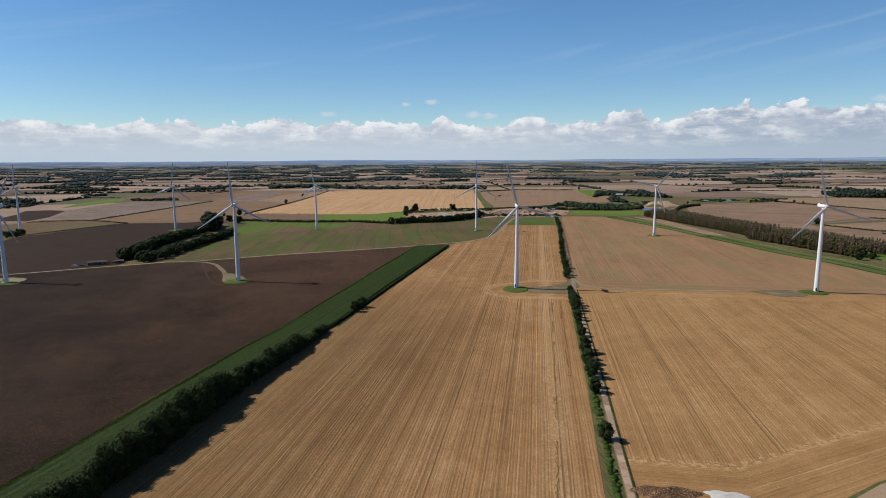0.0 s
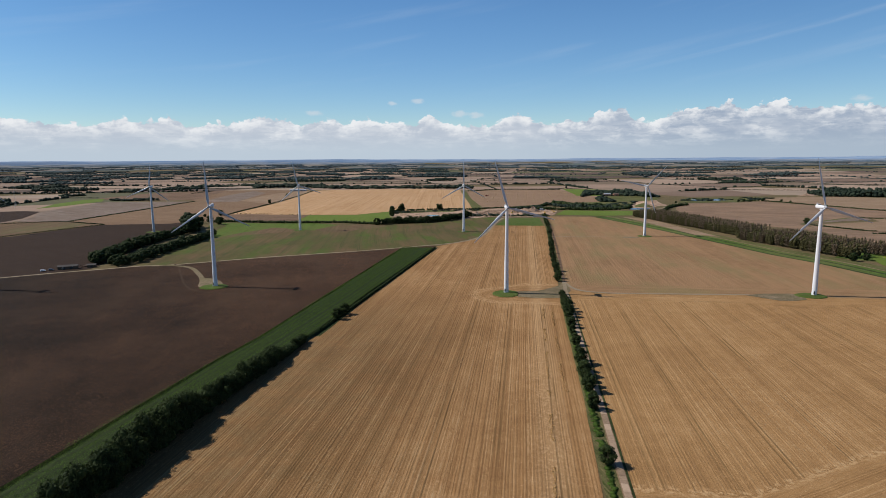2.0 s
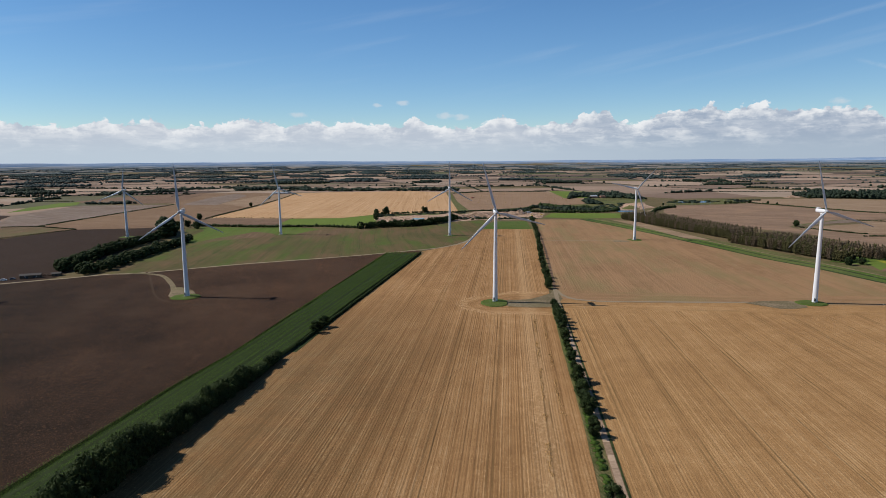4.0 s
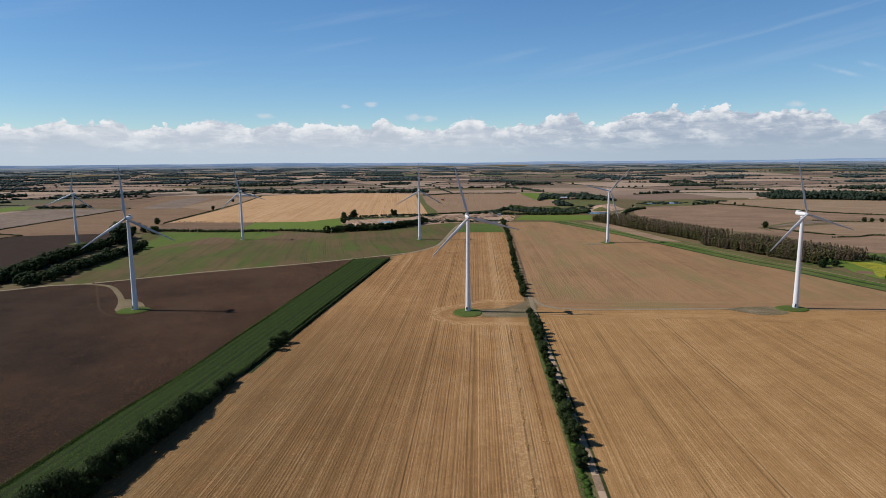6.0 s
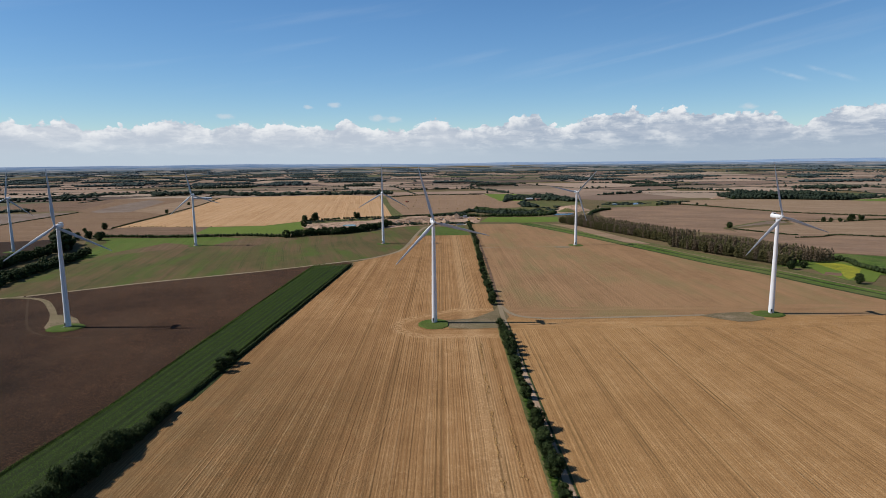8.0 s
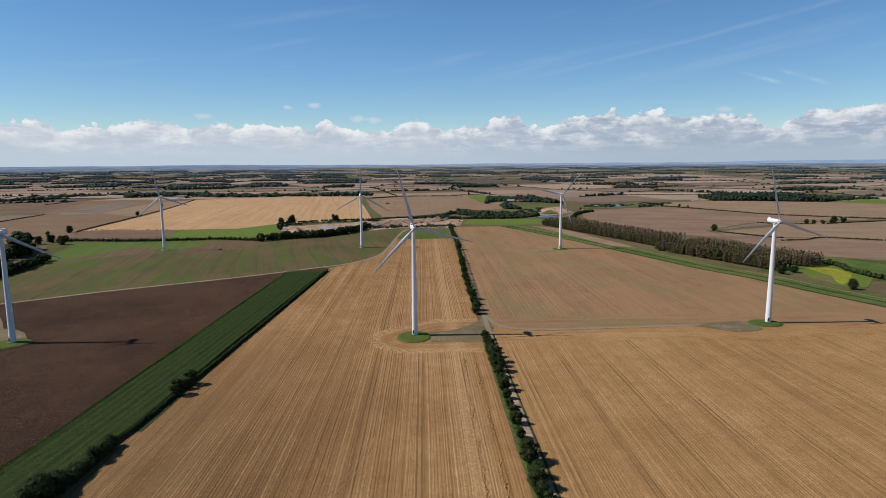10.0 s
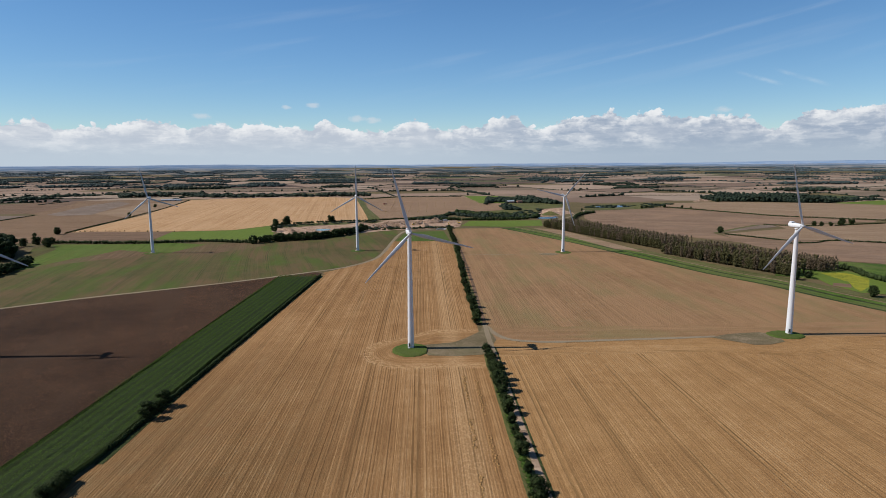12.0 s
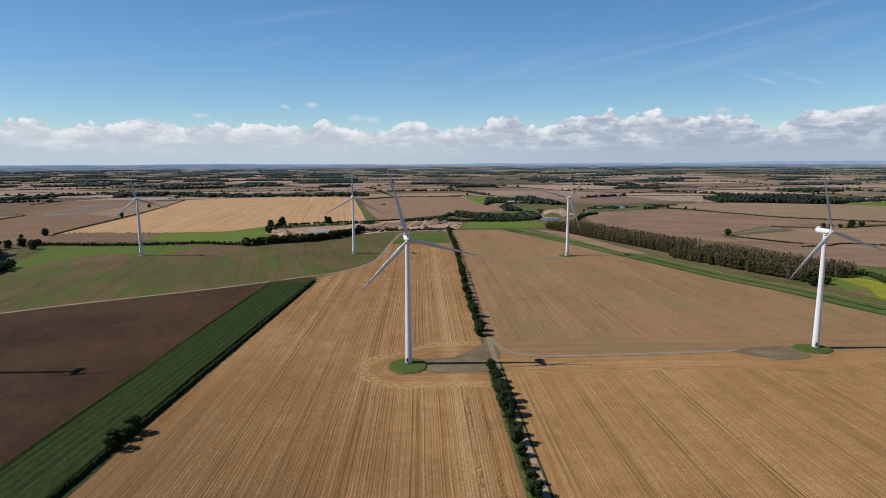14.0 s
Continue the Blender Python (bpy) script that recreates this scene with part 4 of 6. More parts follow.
def both(a, b):
    return np.concatenate([a[0], b[0]]), np.concatenate([a[1], b[1] + len(a[0])])


def crown_spots(rng, radius, low, high, n, narrow=1.0):
    """Centres and sizes of the leafy masses of one crown."""
    out = []
    mid, half = (low + high) / 2, (high - low) / 2
    for i in range(n):
        u, a = rng.uniform(-0.95, 0.95), rng.uniform(0, 2 * np.pi)
        k = math.sqrt(max(0.02, 1 - abs(u) ** (1.7 * narrow))) * rng.uniform(0.45, 0.86)
        s = radius * rng.uniform(0.24, 0.42)
        out.append((radius * k * math.cos(a), radius * k * math.sin(a), mid + u * half * 0.86, s, s, s * rng.uniform(0.7, 1.0)))
    return out


def trunk_mesh(rng, height, girth, limbs, spread):
    """A tapered, slightly bent trunk with limbs."""
    verts, faces = [], []

    def tube(a, b, ra, rb, bend):
        a, b = np.array(a, float), np.array(b, float)
        base, m = len(verts), 6
        d = (b - a) / np.linalg.norm(b - a)
        x = np.cross(d, (0.3, 0.8, 0.1))
        x /= np.linalg.norm(x)
        y = np.cross(d, x)
        for i in range(4):
            t = i / 3
            c, r = a + (b - a) * t + bend * math.sin(math.pi * t), ra + (rb - ra) * t
            verts.extend(tuple(c + r * (x * math.cos(q) + y * math.sin(q))) for q in np.linspace(0, 2 * np.pi, m, endpoint=False))
        for i in range(3):
            faces.extend((base + i * m + j, base + i * m + (j + 1) % m, base + (i + 1) * m + (j + 1) % m, base + (i + 1) * m + j) for j in range(m))

    tube((0, 0, -0.2), (rng.uniform(-0.3, 0.3), rng.uniform(-0.3, 0.3), height), girth, girth * 0.35, rng.uniform(-0.12, 0.12, 3))
    for i in range(limbs):
        z, a = height * rng.uniform(0.35, 0.85), 2 * np.pi * i / limbs + rng.uniform(-0.4, 0.4)
        tube((0, 0, z), (spread * math.cos(a), spread * math.sin(a), z + height * rng.uniform(0.25, 0.4)), girth * 0.4, girth * 0.12, rng.uniform(-0.2, 0.2, 3))
    return mesh_np("trunk", np.array(verts), np.array(faces), BARK, True)


def tree_kind(seed, height, radius, low, n, each, size, mat, narrow=1.0, limbs=5, girth=0.2):
    """The two meshes of a kind of tree."""
    rng = np.random.default_rng(seed)
    spots = crown_spots(rng, radius, low, height, n, narrow)
    core = lumps([(x * 0.8, y * 0.8, z, a * 0.7, b * 0.7, c * 0.7) for x, y, z, a, b, c in spots], 1, rng)
    v, f = both(core, leaves(spots, each, size, rng))
    return trunk_mesh(rng, height * 0.72, girth, limbs, radius * 0.6), mesh_np("crown", v, f, mat)


def plant(kind, name, x, y, scale, label, category="tree", group="", turn=None, stretch=1.0, z=0.0):
    rnd = random.Random(int(x * 31 + y * 17))
    top = new(name)
    top.empty_display_size = 0.5
    top.matrix_basis = pose(x, y, z, 0, 0, rnd.uniform(0, 360)) @ Matrix.Diagonal((scale, scale, scale * stretch, 1))
    tagged(top, label, category, group)
    part("trunk", kind[0], None, top)
    part("crown", kind[1], None, top)
    return top


BROAD = [tree_kind(11 + i, 6.0, 2.6, 0.7, 34, 66, 0.27, LEAF) for i in range(4)]
SHRUB = [tree_kind(31 + i, 4.0, 2.6, 0.0, 32, 64, 0.22, LEAF, 0.8, 4, 0.15) for i in range(4)]
WOODY = [tree_kind(51 + i, 10.0, 4.9, 0.2, 46, 30, 0.5, LEAF, 1.7, 5, 0.3) for i in range(3)]
POPLAR = [tree_kind(71 + i, 11.6, 2.3, 0.4, 50, 32, 0.24, LEAF_RUSSET, 2.2, 5, 0.16) for i in range(3)]
POPLAR_OLIVE = [tree_kind(81 + i, 10.5, 2.5, 0.2, 50, 32, 0.26, LEAF_OLIVE, 2.0, 5, 0.16) for i in range(3)]
rr = random.Random(5)

# trees along the farm road, from the near end to the turbine
ROW = [(40.3, -250, 0.95), (41, -206, 0.85), (41.2, -200, 0.7), (41, -188, 1.05), (41.3, -182, 0.9), (40.6, -176, 0.8), (41, -169, 1.1), (41.4, -163, 0.85), (40.9, -153, 1.1), (41.2, -147, 0.8),
       (41, -135, 0.55), (41, -123, 0.85), (41.2, -116, 0.7), (40.8, -107, 0.6), (41.2, -98, 0.65), (41, -89, 0.95), (41.5, -82, 0.85), (40.9, -72, 0.85), (41.6, -64, 1.1),
       (40.8, -57, 1.0), (41.4, -50, 1.15), (41, -42, 1.05), (40.7, -35, 0.85), (41.2, -27, 0.95), (41, -19, 0.75), (40.6, -11, 0.85)]
for i, (x, y, s) in enumerate(ROW):
    plant(BROAD[i % 4], "tree", x, y, s * 1.22, "small leafy green tree beside the farm road", "tree", "trees along the farm road", stretch=rr.uniform(0.9, 1.1))
y = 48.0
while y < 606:
    x = 41.5 + min(6.5, max(0.0, (y - 120) * 0.025))
    plant(BROAD[int(y) % 4], "tree", x + rr.uniform(-0.8, 0.8), y, rr.uniform(0.9, 1.35), "small leafy green tree beside the farm road", "tree", "trees along the farm road", stretch=rr.uniform(0.85, 1.1))
    y += rr.uniform(9.0, 17.0)

# overgrown hedge between maize and stubble
HEDGE = [(-119, -420), (-116, -330), (-115, -280), (-113.8, -230), (-111, -180), (-108.6, -150), (-106.6, -119)]
line = smooth_line(HEDGE, 14)
for i, (x, y) in enumerate(line):
    if y < -345 or y > -134:
        continue
    wide, tall = (1.9, 1.55) if y < -235 else (1.62, 1.35) if y < -165 else (1.2, 0.95)
    plant(SHRUB[i % 4], "hedge_shrub", x + rr.uniform(-0.9, 0.9), y, wide * rr.uniform(0.85, 1.15), "dense dark green overgrown hedge shrub", "hedge", "overgrown hedge", stretch=tall * rr.uniform(0.8, 1.2))
for x, y, s in ((-103.8, -86, 1.25), (-102.8, -74, 1.25), (-103.4, -79, 0.85)):
    plant(BROAD[1], "tree", x, y, s, "round green tree at the edge of the maize", "tree", "trees by the maize")


def build_maize():
    """Rows of maize plants: arching leaves on stalks, over a lower leafy sheet."""
    rng = np.random.default_rng(9)
    quads, mats = [], []
    left = lambda y: np.interp(y, [-700, -330, -180, -134, 0, 205], [-150, -146, -139, -134, -130, -123])
    right = lambda y: np.interp(y, [-700, -345, -300, -230, -150, -119, -18, 222], [-124, -122, -120.5, -117.5, -111.5, -106.5, -102.5, -87.5])
    pts, lift = [], []
    for x in np.arange(-138, -94, 0.76):
        step = 0.62
        ys = np.arange(-345, 218, step)
        ys = ys + rng.uniform(-0.2, 0.2, len(ys))
        ok = (x + 0.056 * ys > left(ys)) & (x + 0.056 * ys < right(ys)) & (ys < 216)
        gap = abs((x + 141) % 12 - 6) < 0.75 or (x + 139) % 3.8 < 1.1
        if gap:
            continue
        ys = ys[ok]
        lift.append(np.full(len(ys), rng.uniform(-0.5, 0.3)))
        pts.append(np.stack([x + 0.056 * ys + rng.uniform(-0.1, 0.1, len(ys)), ys], 1))
    pts = np.concatenate(pts)
    n = len(pts)
    h = 3.1 + 0.25 * np.sin(pts[:, 0] * 0.21) * np.sin(pts[:, 1] * 0.043) + rng.uniform(-0.22, 0.22, n) + np.concatenate(lift)
    V = []
    for k in range(3):
        a = rng.uniform(0, 2 * np.pi, n)
        d = np.stack([np.cos(a), np.sin(a), np.zeros(n)], 1)
        e = np.stack([-np.sin(a), np.cos(a), np.zeros(n)], 1)
        base = np.stack([pts[:, 0], pts[:, 1], h * (0.62 + 0.12 * k)], 1)
        midp = base + d * rng.uniform(0.2, 0.34, (n, 1)) + np.array((0, 0, 1)) * rng.uniform(0.15, 0.4, (n, 1))
        tip = base + d * rng.uniform(0.42, 0.7, (n, 1)) + np.array((0, 0, 1)) * rng.uniform(-0.2, 0.25, (n, 1))
        V.append(np.stack([base, midp - e * 0.13, tip, midp + e * 0.13], 1))
    V = np.concatenate(V).reshape(-1, 3)
    F = np.arange(len(V)).reshape(-1, 4)
    crop = new("maize_crop")
    tagged(crop, "tall green maize standing in close rows", "maize", kind="stuff")
    part("leaves", mesh_np("maize", V, F, LEAF_MAIZE), None, crop)
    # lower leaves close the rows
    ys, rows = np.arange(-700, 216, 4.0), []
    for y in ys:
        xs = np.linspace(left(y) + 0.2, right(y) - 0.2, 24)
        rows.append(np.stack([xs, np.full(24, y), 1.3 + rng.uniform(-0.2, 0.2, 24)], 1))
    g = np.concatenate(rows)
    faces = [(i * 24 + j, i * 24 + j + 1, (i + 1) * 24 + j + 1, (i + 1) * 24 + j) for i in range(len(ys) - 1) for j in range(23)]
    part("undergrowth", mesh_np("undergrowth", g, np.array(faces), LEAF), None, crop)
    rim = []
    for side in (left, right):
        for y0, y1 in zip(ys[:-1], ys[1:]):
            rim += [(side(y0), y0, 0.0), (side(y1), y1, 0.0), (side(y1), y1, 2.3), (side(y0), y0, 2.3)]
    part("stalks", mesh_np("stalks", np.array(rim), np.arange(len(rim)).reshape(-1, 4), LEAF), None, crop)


build_maize()
# low weedy hedge along the maize where the shrubs end
rng = np.random.default_rng(21)


def hedge(pts, high, wide, label, gap=1.6, each=26, size=0.4, level=1, name="hedge", mat=None, breaks=0.0, seed=1, uneven=0.3):
    """One hedge along a line, of leafy masses with an uneven top."""
    rng = np.random.default_rng(seed)
    line = smooth_line(pts, 6) if len(pts) > 2 else pts
    spots = []
    for (x0, y0), (x1, y1) in zip(line[:-1], line[1:]):
        d = math.hypot(x1 - x0, y1 - y0)
        for t in np.arange(0, d, gap) / d:
            if rng.uniform() < breaks:
                continue
            k = rng.uniform(1 - uneven, 1 + uneven * 0.8)
            spots.append((x0 + (x1 - x0) * t + rng.uniform(-0.3, 0.3) * wide, y0 + (y1 - y0) * t + rng.uniform(-0.3, 0.3) * wide, high * 0.45 * k,
                          wide * rng.uniform(0.45, 0.7), wide * rng.uniform(0.45, 0.7), high * 0.55 * k))
    core = lumps([(x, y, z, a * 0.85, b * 0.85, c * 0.88) for x, y, z, a, b, c in spots], level, rng)
    v, f = both(core, leaves(spots, each, size, rng)) if each else core
    return tagged(new(name, mesh_np(name, v, f, mat or LEAF)), label, "hedge")


hedge([(-105.8, -112), (-102.5, -60), (-100, -15), (-95.5, 60), (-87, 222)], 2.2, 1.3, "dark weedy hedge along the maize", 0.75, 16, 0.26, uneven=0.12)
hedge([(40.0, -300), (40.2, -240), (40.6, -150), (41.0, -20)], 0.6, 2.3, "low brambles and long grass under the trees", 0.7, 22, 0.2, mat=LEAF_MAIZE, breaks=0.12, uneven=0.5)

# woods and hedges in the middle distance
def grove(pts, gap, name, label, scale, wide, seed, tall=10.0):
    """A belt of trees too close together to tell apart, as one stand."""
    rng = np.random.default_rng(seed)
    line = smooth_line(pts, 6)
    left_over, spots = 0.0, []
    for (x0, y0), (x1, y1) in zip(line[:-1], line[1:]):
        d = math.hypot(x1 - x0, y1 - y0)
        t = left_over
        while t < d:
            k = scale * rng.uniform(0.75, 1.2)
            cx, cy = x0 + (x1 - x0) * t / d + rng.uniform(-wide, wide), y0 + (y1 - y0) * t / d + rng.uniform(-wide, wide)
            spots += [(cx + x * k, cy + y * k, z * k, a * k, b * k, c * k) for x, y, z, a, b, c in crown_spots(rng, 4.8, 0.2, tall, 26, 1.5)]
            t += gap * rng.uniform(0.75, 1.25)
        left_over = t - d
    core = lumps([(x, y, z, a * 0.85, b * 0.85, c * 0.85) for x, y, z, a, b, c in spots], 1, rng)
    v, f = both(core, leaves(spots, 15, 0.62, rng))
    tagged(new(name, mesh_np(name, v, f, LEAF)), label, "trees", kind="stuff")


BELT = "dense belt of dark green broadleaf trees"
grove([(-378, 78), (-372, 100), (-378, 140), (-386, 190), (-394, 250), (-405, 310)], 5.0, "tree_belt", BELT, 1.0, 2.0, 1, 8.5)
grove([(-386, 82), (-386, 120), (-393, 180), (-402, 245)], 6, "tree_belt", BELT, 1.0, 2.0, 2, 8.5)
grove([(-405, 84), (-418, 124), (-432, 172), (-441, 222), (-453, 300), (-468, 380)], 5.0, "tree_belt", BELT, 1.05, 2.5, 3)
grove([(-413, 88), (-429, 132), (-445, 192), (-456, 262)], 6.0, "tree_belt", BELT, 1.0, 2.5, 7)
grove([(-452, 335), (-470, 362), (-490, 395), (-508, 420)], 7, "tree_belt", "tall dark green broadleaf trees at the belt's end", 2.05, 6, 4)
grove([(-215, 455), (-175, 480), (-144, 492), (-112, 528), (-84, 592)], 5.5, "tree_belt", "dark green broadleaf trees on the quarry edge", 1.02, 2.0, 5)
grove([(-205, 468), (-170, 492), (-140, 505), (-110, 540), (-82, 600)], 6.0, "tree_belt", "dark green broadleaf trees on the quarry edge", 0.95, 2.5, 8)
grove([(-690, 235), (-710, 275), (-725, 240)], 6, "tree_belt", "dark green trees near the far turbine", 0.8, 6, 6)
hedge([(-500, 484), (-463, 481), (-386, 470), (-317, 474), (-284, 482), (-215, 460)], 4.2, 4.0, "thick green field hedge", 2.6, 22, 0.8, seed=2)
for x, y, s, k in ((-242, 690, 1.15, 0), (-225, 696, 1.55, 1), (-156, 742, 1.35, 2), (-221, 597, 1.2, 0), (-232, 694, 0.6, 1), (-205, 704, 0.5, 2), (-545, 590, 1.1, 0), (-560, 560, 0.6, 1),
                   (-500, 470, 1.2, 2), (-505, 452, 1.1, 1), (-484, 476, 0.9, 0), (-590, 905, 0.9, 1), (-660, 1180, 0.9, 2), (-470, 445, 1.2, 0),
                   (437, 516, 0.95, 0), (688, 612, 1.1, 1), (702, 610, 1.0, 2), (629, 594, 0.8, 0), (640, 592, 0.7, 1), (655, 592, 0.7, 2), (672, 596, 0.8, 0),
                   (395, 118, 0.0, 0), (345, 106, 0.85, 1), (329, 174, 0.8, 0), (344, 180, 0.7, 2), (770, 1180, 0.9, 1), (352, 945, 0.5, 0),
                   (560, 1010, 0.7, 0), (590, 985, 0.65, 1), (605, 975, 0.5, 2), (500, 990, 0.6, 1), (515, 1000, 0.7, 0)):
    if s:
        plant(WOODY[k], "tree", x, y, s, "single rounded dark green tree", "tree")
hedge([(-545, 618), (-500, 626), (-380, 612)], 1.8, 1.6, "broken low field hedge", 7.0, 12, 0.6, breaks=0.45, seed=3)
hedge([(-540, 600), (-555, 700), (-578, 880), (-620, 1150), (-690, 1480)], 1.8, 1.8, "thin dark green field hedge", 2.0, 10, 0.7, breaks=0.04, seed=4)
hedge([(-691, 266), (-676, 347), (-656, 425)], 1.5, 1.6, "low dark green field hedge", 2.2, 10, 0.6, seed=5)
hedge([(-841, 421), (-773, 461), (-698, 440), (-656, 425)], 1.8, 2.2, "low dark green field hedge", 2.8, 10, 0.7, seed=6)
hedge([(-754, 466), (-782, 710), (-811, 953)], 2.0, 2.0, "low dark green field hedge", 2.2, 10, 0.7, breaks=0.04, seed=7)
hedge([(520, 1012), (570, 1006), (638, 850), (680, 760), (792, 674), (860, 640)], 2.6, 2.4, "field hedge with bushes", 1.9, 10, 0.7, breaks=0.05, seed=8)
hedge([(563, 620), (595, 596), (640, 590)], 1.8, 1.6, "low dark green field hedge", 1.6, 10, 0.6, seed=9)
hedge([(660, 590), (720, 608), (860, 640)], 2.2, 2.0, "low dark green field hedge", 1.6, 10, 0.6, breaks=0.05, seed=10)
hedge([(436, 500), (474, 431), (486, 425)], 1.9, 1.8, "low dark green field hedge", 1.4, 10, 0.6, seed=11)
hedge([(466, 396), (500, 400), (550, 414), (660, 330)], 2.0, 2.0, "low dark green field hedge", 1.5, 10, 0.6, breaks=0.08, seed=12)
hedge([(376, 250), (398, 230), (405, 212), (400, 190), (397, 165), (400, 130), (420, 80)], 5.0, 4.5, "scrubby hedge by the flowers", 2.6, 18, 0.7, seed=13)
hedge([(40, 745), (62, 752), (112, 748), (162, 745), (205, 762)], 6.0, 5.0, "scrub along the quarry edge", 3.0, 14, 0.9, seed=14)
hedge([(-20, 758), (30, 800), (81, 905)], 5.0, 6.0, "dense dark green quarry scrub", 4.0, 14, 0.9, seed=15)
hedge([(81, 905), (110, 870), (155, 830), (222, 778)], 8.0, 12.0, "dense river scrub and trees", 3.5, 14, 1.2, seed=16)
hedge([(-55, 600), (-30, 612), (20, 618), (60, 612)], 3.0, 3.0, "weedy green quarry hedge", 2.4, 14, 0.6, breaks=0.2, seed=17)
hedge([(-240, 700), (-158, 745), (-89, 757), (-40, 786), (50, 812)], 3.2, 5.0, "weedy green field edge", 3.0, 12, 0.8, breaks=0.1, seed=18)
hedge([(270, 700), (300, 790), (330, 850), (360, 880)], 6.0, 6.0, "dark scrub by the haul road", 3.0, 14, 0.9, breaks=0.2, seed=19)
hedge([(-160, 1440), (-60, 1545), (129, 1540)], 4.0, 5.0, "field hedge with trees", 5.0, 10, 1.2, breaks=0.1, seed=20)


# concrete slabs of the farm road
slab_bm = bmesh.new()
box(slab_bm, 2.2, 4.5, 0.12, (0, 0, 0.0), 0.03)
SLAB_MESH = bm_mesh("slab", slab_bm, SLAB)
rs = random.Random(3)
road_x = lambda y: np.interp(y, [-640, -290, -200, -100, 10, 40], [44.2, 43.8, 44.4, 44.5, 44.8, 45.5])
for i in range(60):
    y = -300 + i * 4.62
    sl = part("slab", SLAB_MESH, None, ROAD)
    sl.matrix_basis = pose(float(road_x(y)), y, ROAD.data.vertices[0].co.z + rs.uniform(-0.02, 0.02), rs.uniform(-0.3, 0.3), rs.uniform(-0.3, 0.3), rs.uniform(-1.6, 1.6))


def build_plantation():
    """Poplars in rows: two blocks beside the grass bank."""
    rnd = random.Random(12)
    spots = []
    for a, b, wide, olive in (((203, 622), (288, 362), 50, 6), ((276, 330), (334, 188), 24, 99), ((314, 340), (374, 205), 24, -1)):
        d = math.hypot(b[0] - a[0], b[1] - a[1])
        ux, uy = (b[0] - a[0]) / d, (b[1] - a[1]) / d
        nx, ny = -uy, ux
        for k in np.arange(0, wide, 4.6):
            for t in np.arange(0, d, 3.6):
                if rnd.random() < 0.07:
                    continue
                green = rnd.random() < (0.75 if k < olive else 0.3)
                spots.append((k, a[0] + ux * t + nx * k + rnd.uniform(-1.1, 1.1), a[1] + uy * t + ny * k + rnd.uniform(-1.1, 1.1), rnd.uniform(0.98, 1.24), rnd.randrange(3), green))
    spots.sort(key=lambda s: s[0])
    for k, x, y, s, kind, green in spots[:290]:
        if green:
            plant(POPLAR_OLIVE[kind], "poplar", x, y, s, "olive-green young poplar in a planted row", "tree", "poplars of the plantation")
        else:
            plant(POPLAR[kind], "poplar", x, y, s, "slender russet-brown poplar in a planted row", "tree", "poplars of the plantation")
    rng = np.random.default_rng(4)
    for want, mat, label in ((True, LEAF_OLIVE, "dense olive-green poplars behind the first rows"), (False, LEAF_RUSSET, "dense russet-brown poplars behind the first rows")):
        body = []
        for k, x, y, s, kind, green in spots[290:]:
            if green == want:
                body += [(x + rng.uniform(-0.8, 0.8), y + rng.uniform(-0.8, 0.8), 12.0 * s * z, 1.35 * s * w_, 1.35 * s * w_, 1.9 * s) for z, w_ in ((0.2, 0.9), (0.4, 1.1), (0.62, 1.1), (0.86, 0.7))]
        if body:
            core = lumps([(x, y, z, a * 0.72, b * 0.72, c * 0.75) for x, y, z, a, b, c in body], 1, rng, 0.35)
            v, f = both(core, leaves(body, 16, 0.32, rng))
            tagged(new("poplar_stand", mesh_np("poplar_stand", v, f, mat)), label, "trees", kind="stuff")


build_plantation()


def inside(x, y, poly):
    hit = False
    for (x0, y0), (x1, y1) in zip(poly, poly[1:] + poly[:1]):
        if (y0 > y) != (y1 > y) and x < (x1 - x0) * (y - y0) / (y1 - y0) + x0:
            hit = not hit
    return hit


def wood(poly, gap, tall, label, seed, each=10, size=1.3, density=1.0):
    """A stand of trees too far off to tell apart."""
    rng = np.random.default_rng(seed)
    xs, ys = [p[0] for p in poly], [p[1] for p in poly]
    spots = []
    for x in np.arange(min(xs), max(xs), gap):
        for y in np.arange(min(ys), max(ys), gap):
            px, py = x + rng.uniform(-0.45, 0.45) * gap, y + rng.uniform(-0.45, 0.45) * gap
            if inside(px, py, poly) and rng.uniform() < density:
                h, r = tall * rng.uniform(0.6, 1.15) * (0.85 + 0.2 * math.sin(px * 0.045) + 0.15 * math.sin(px * 0.13 + py * 0.05)), gap * rng.uniform(0.5, 0.75)
                spots.append((px, py, max(h - r * 0.8, h * 0.5), r, r, min(r * 0.85, h * 0.5)))
                spots.append((px + rng.uniform(-1, 1) * r * 0.5, py + rng.uniform(-1, 1) * r * 0.5, h * 0.3, r * 0.95, r * 0.95, h * 0.32))
    core = lumps([(x, y, z, a * 0.88, b * 0.88, c * 0.9) for x, y, z, a, b, c in spots], 1, rng, 0.3)
    v, f = both(core, leaves(spots, each, size, rng)) if each else core
    tagged(new("wood", mesh_np("wood", lay(v), f, LEAF_FAR)), label, "trees", kind="stuff")


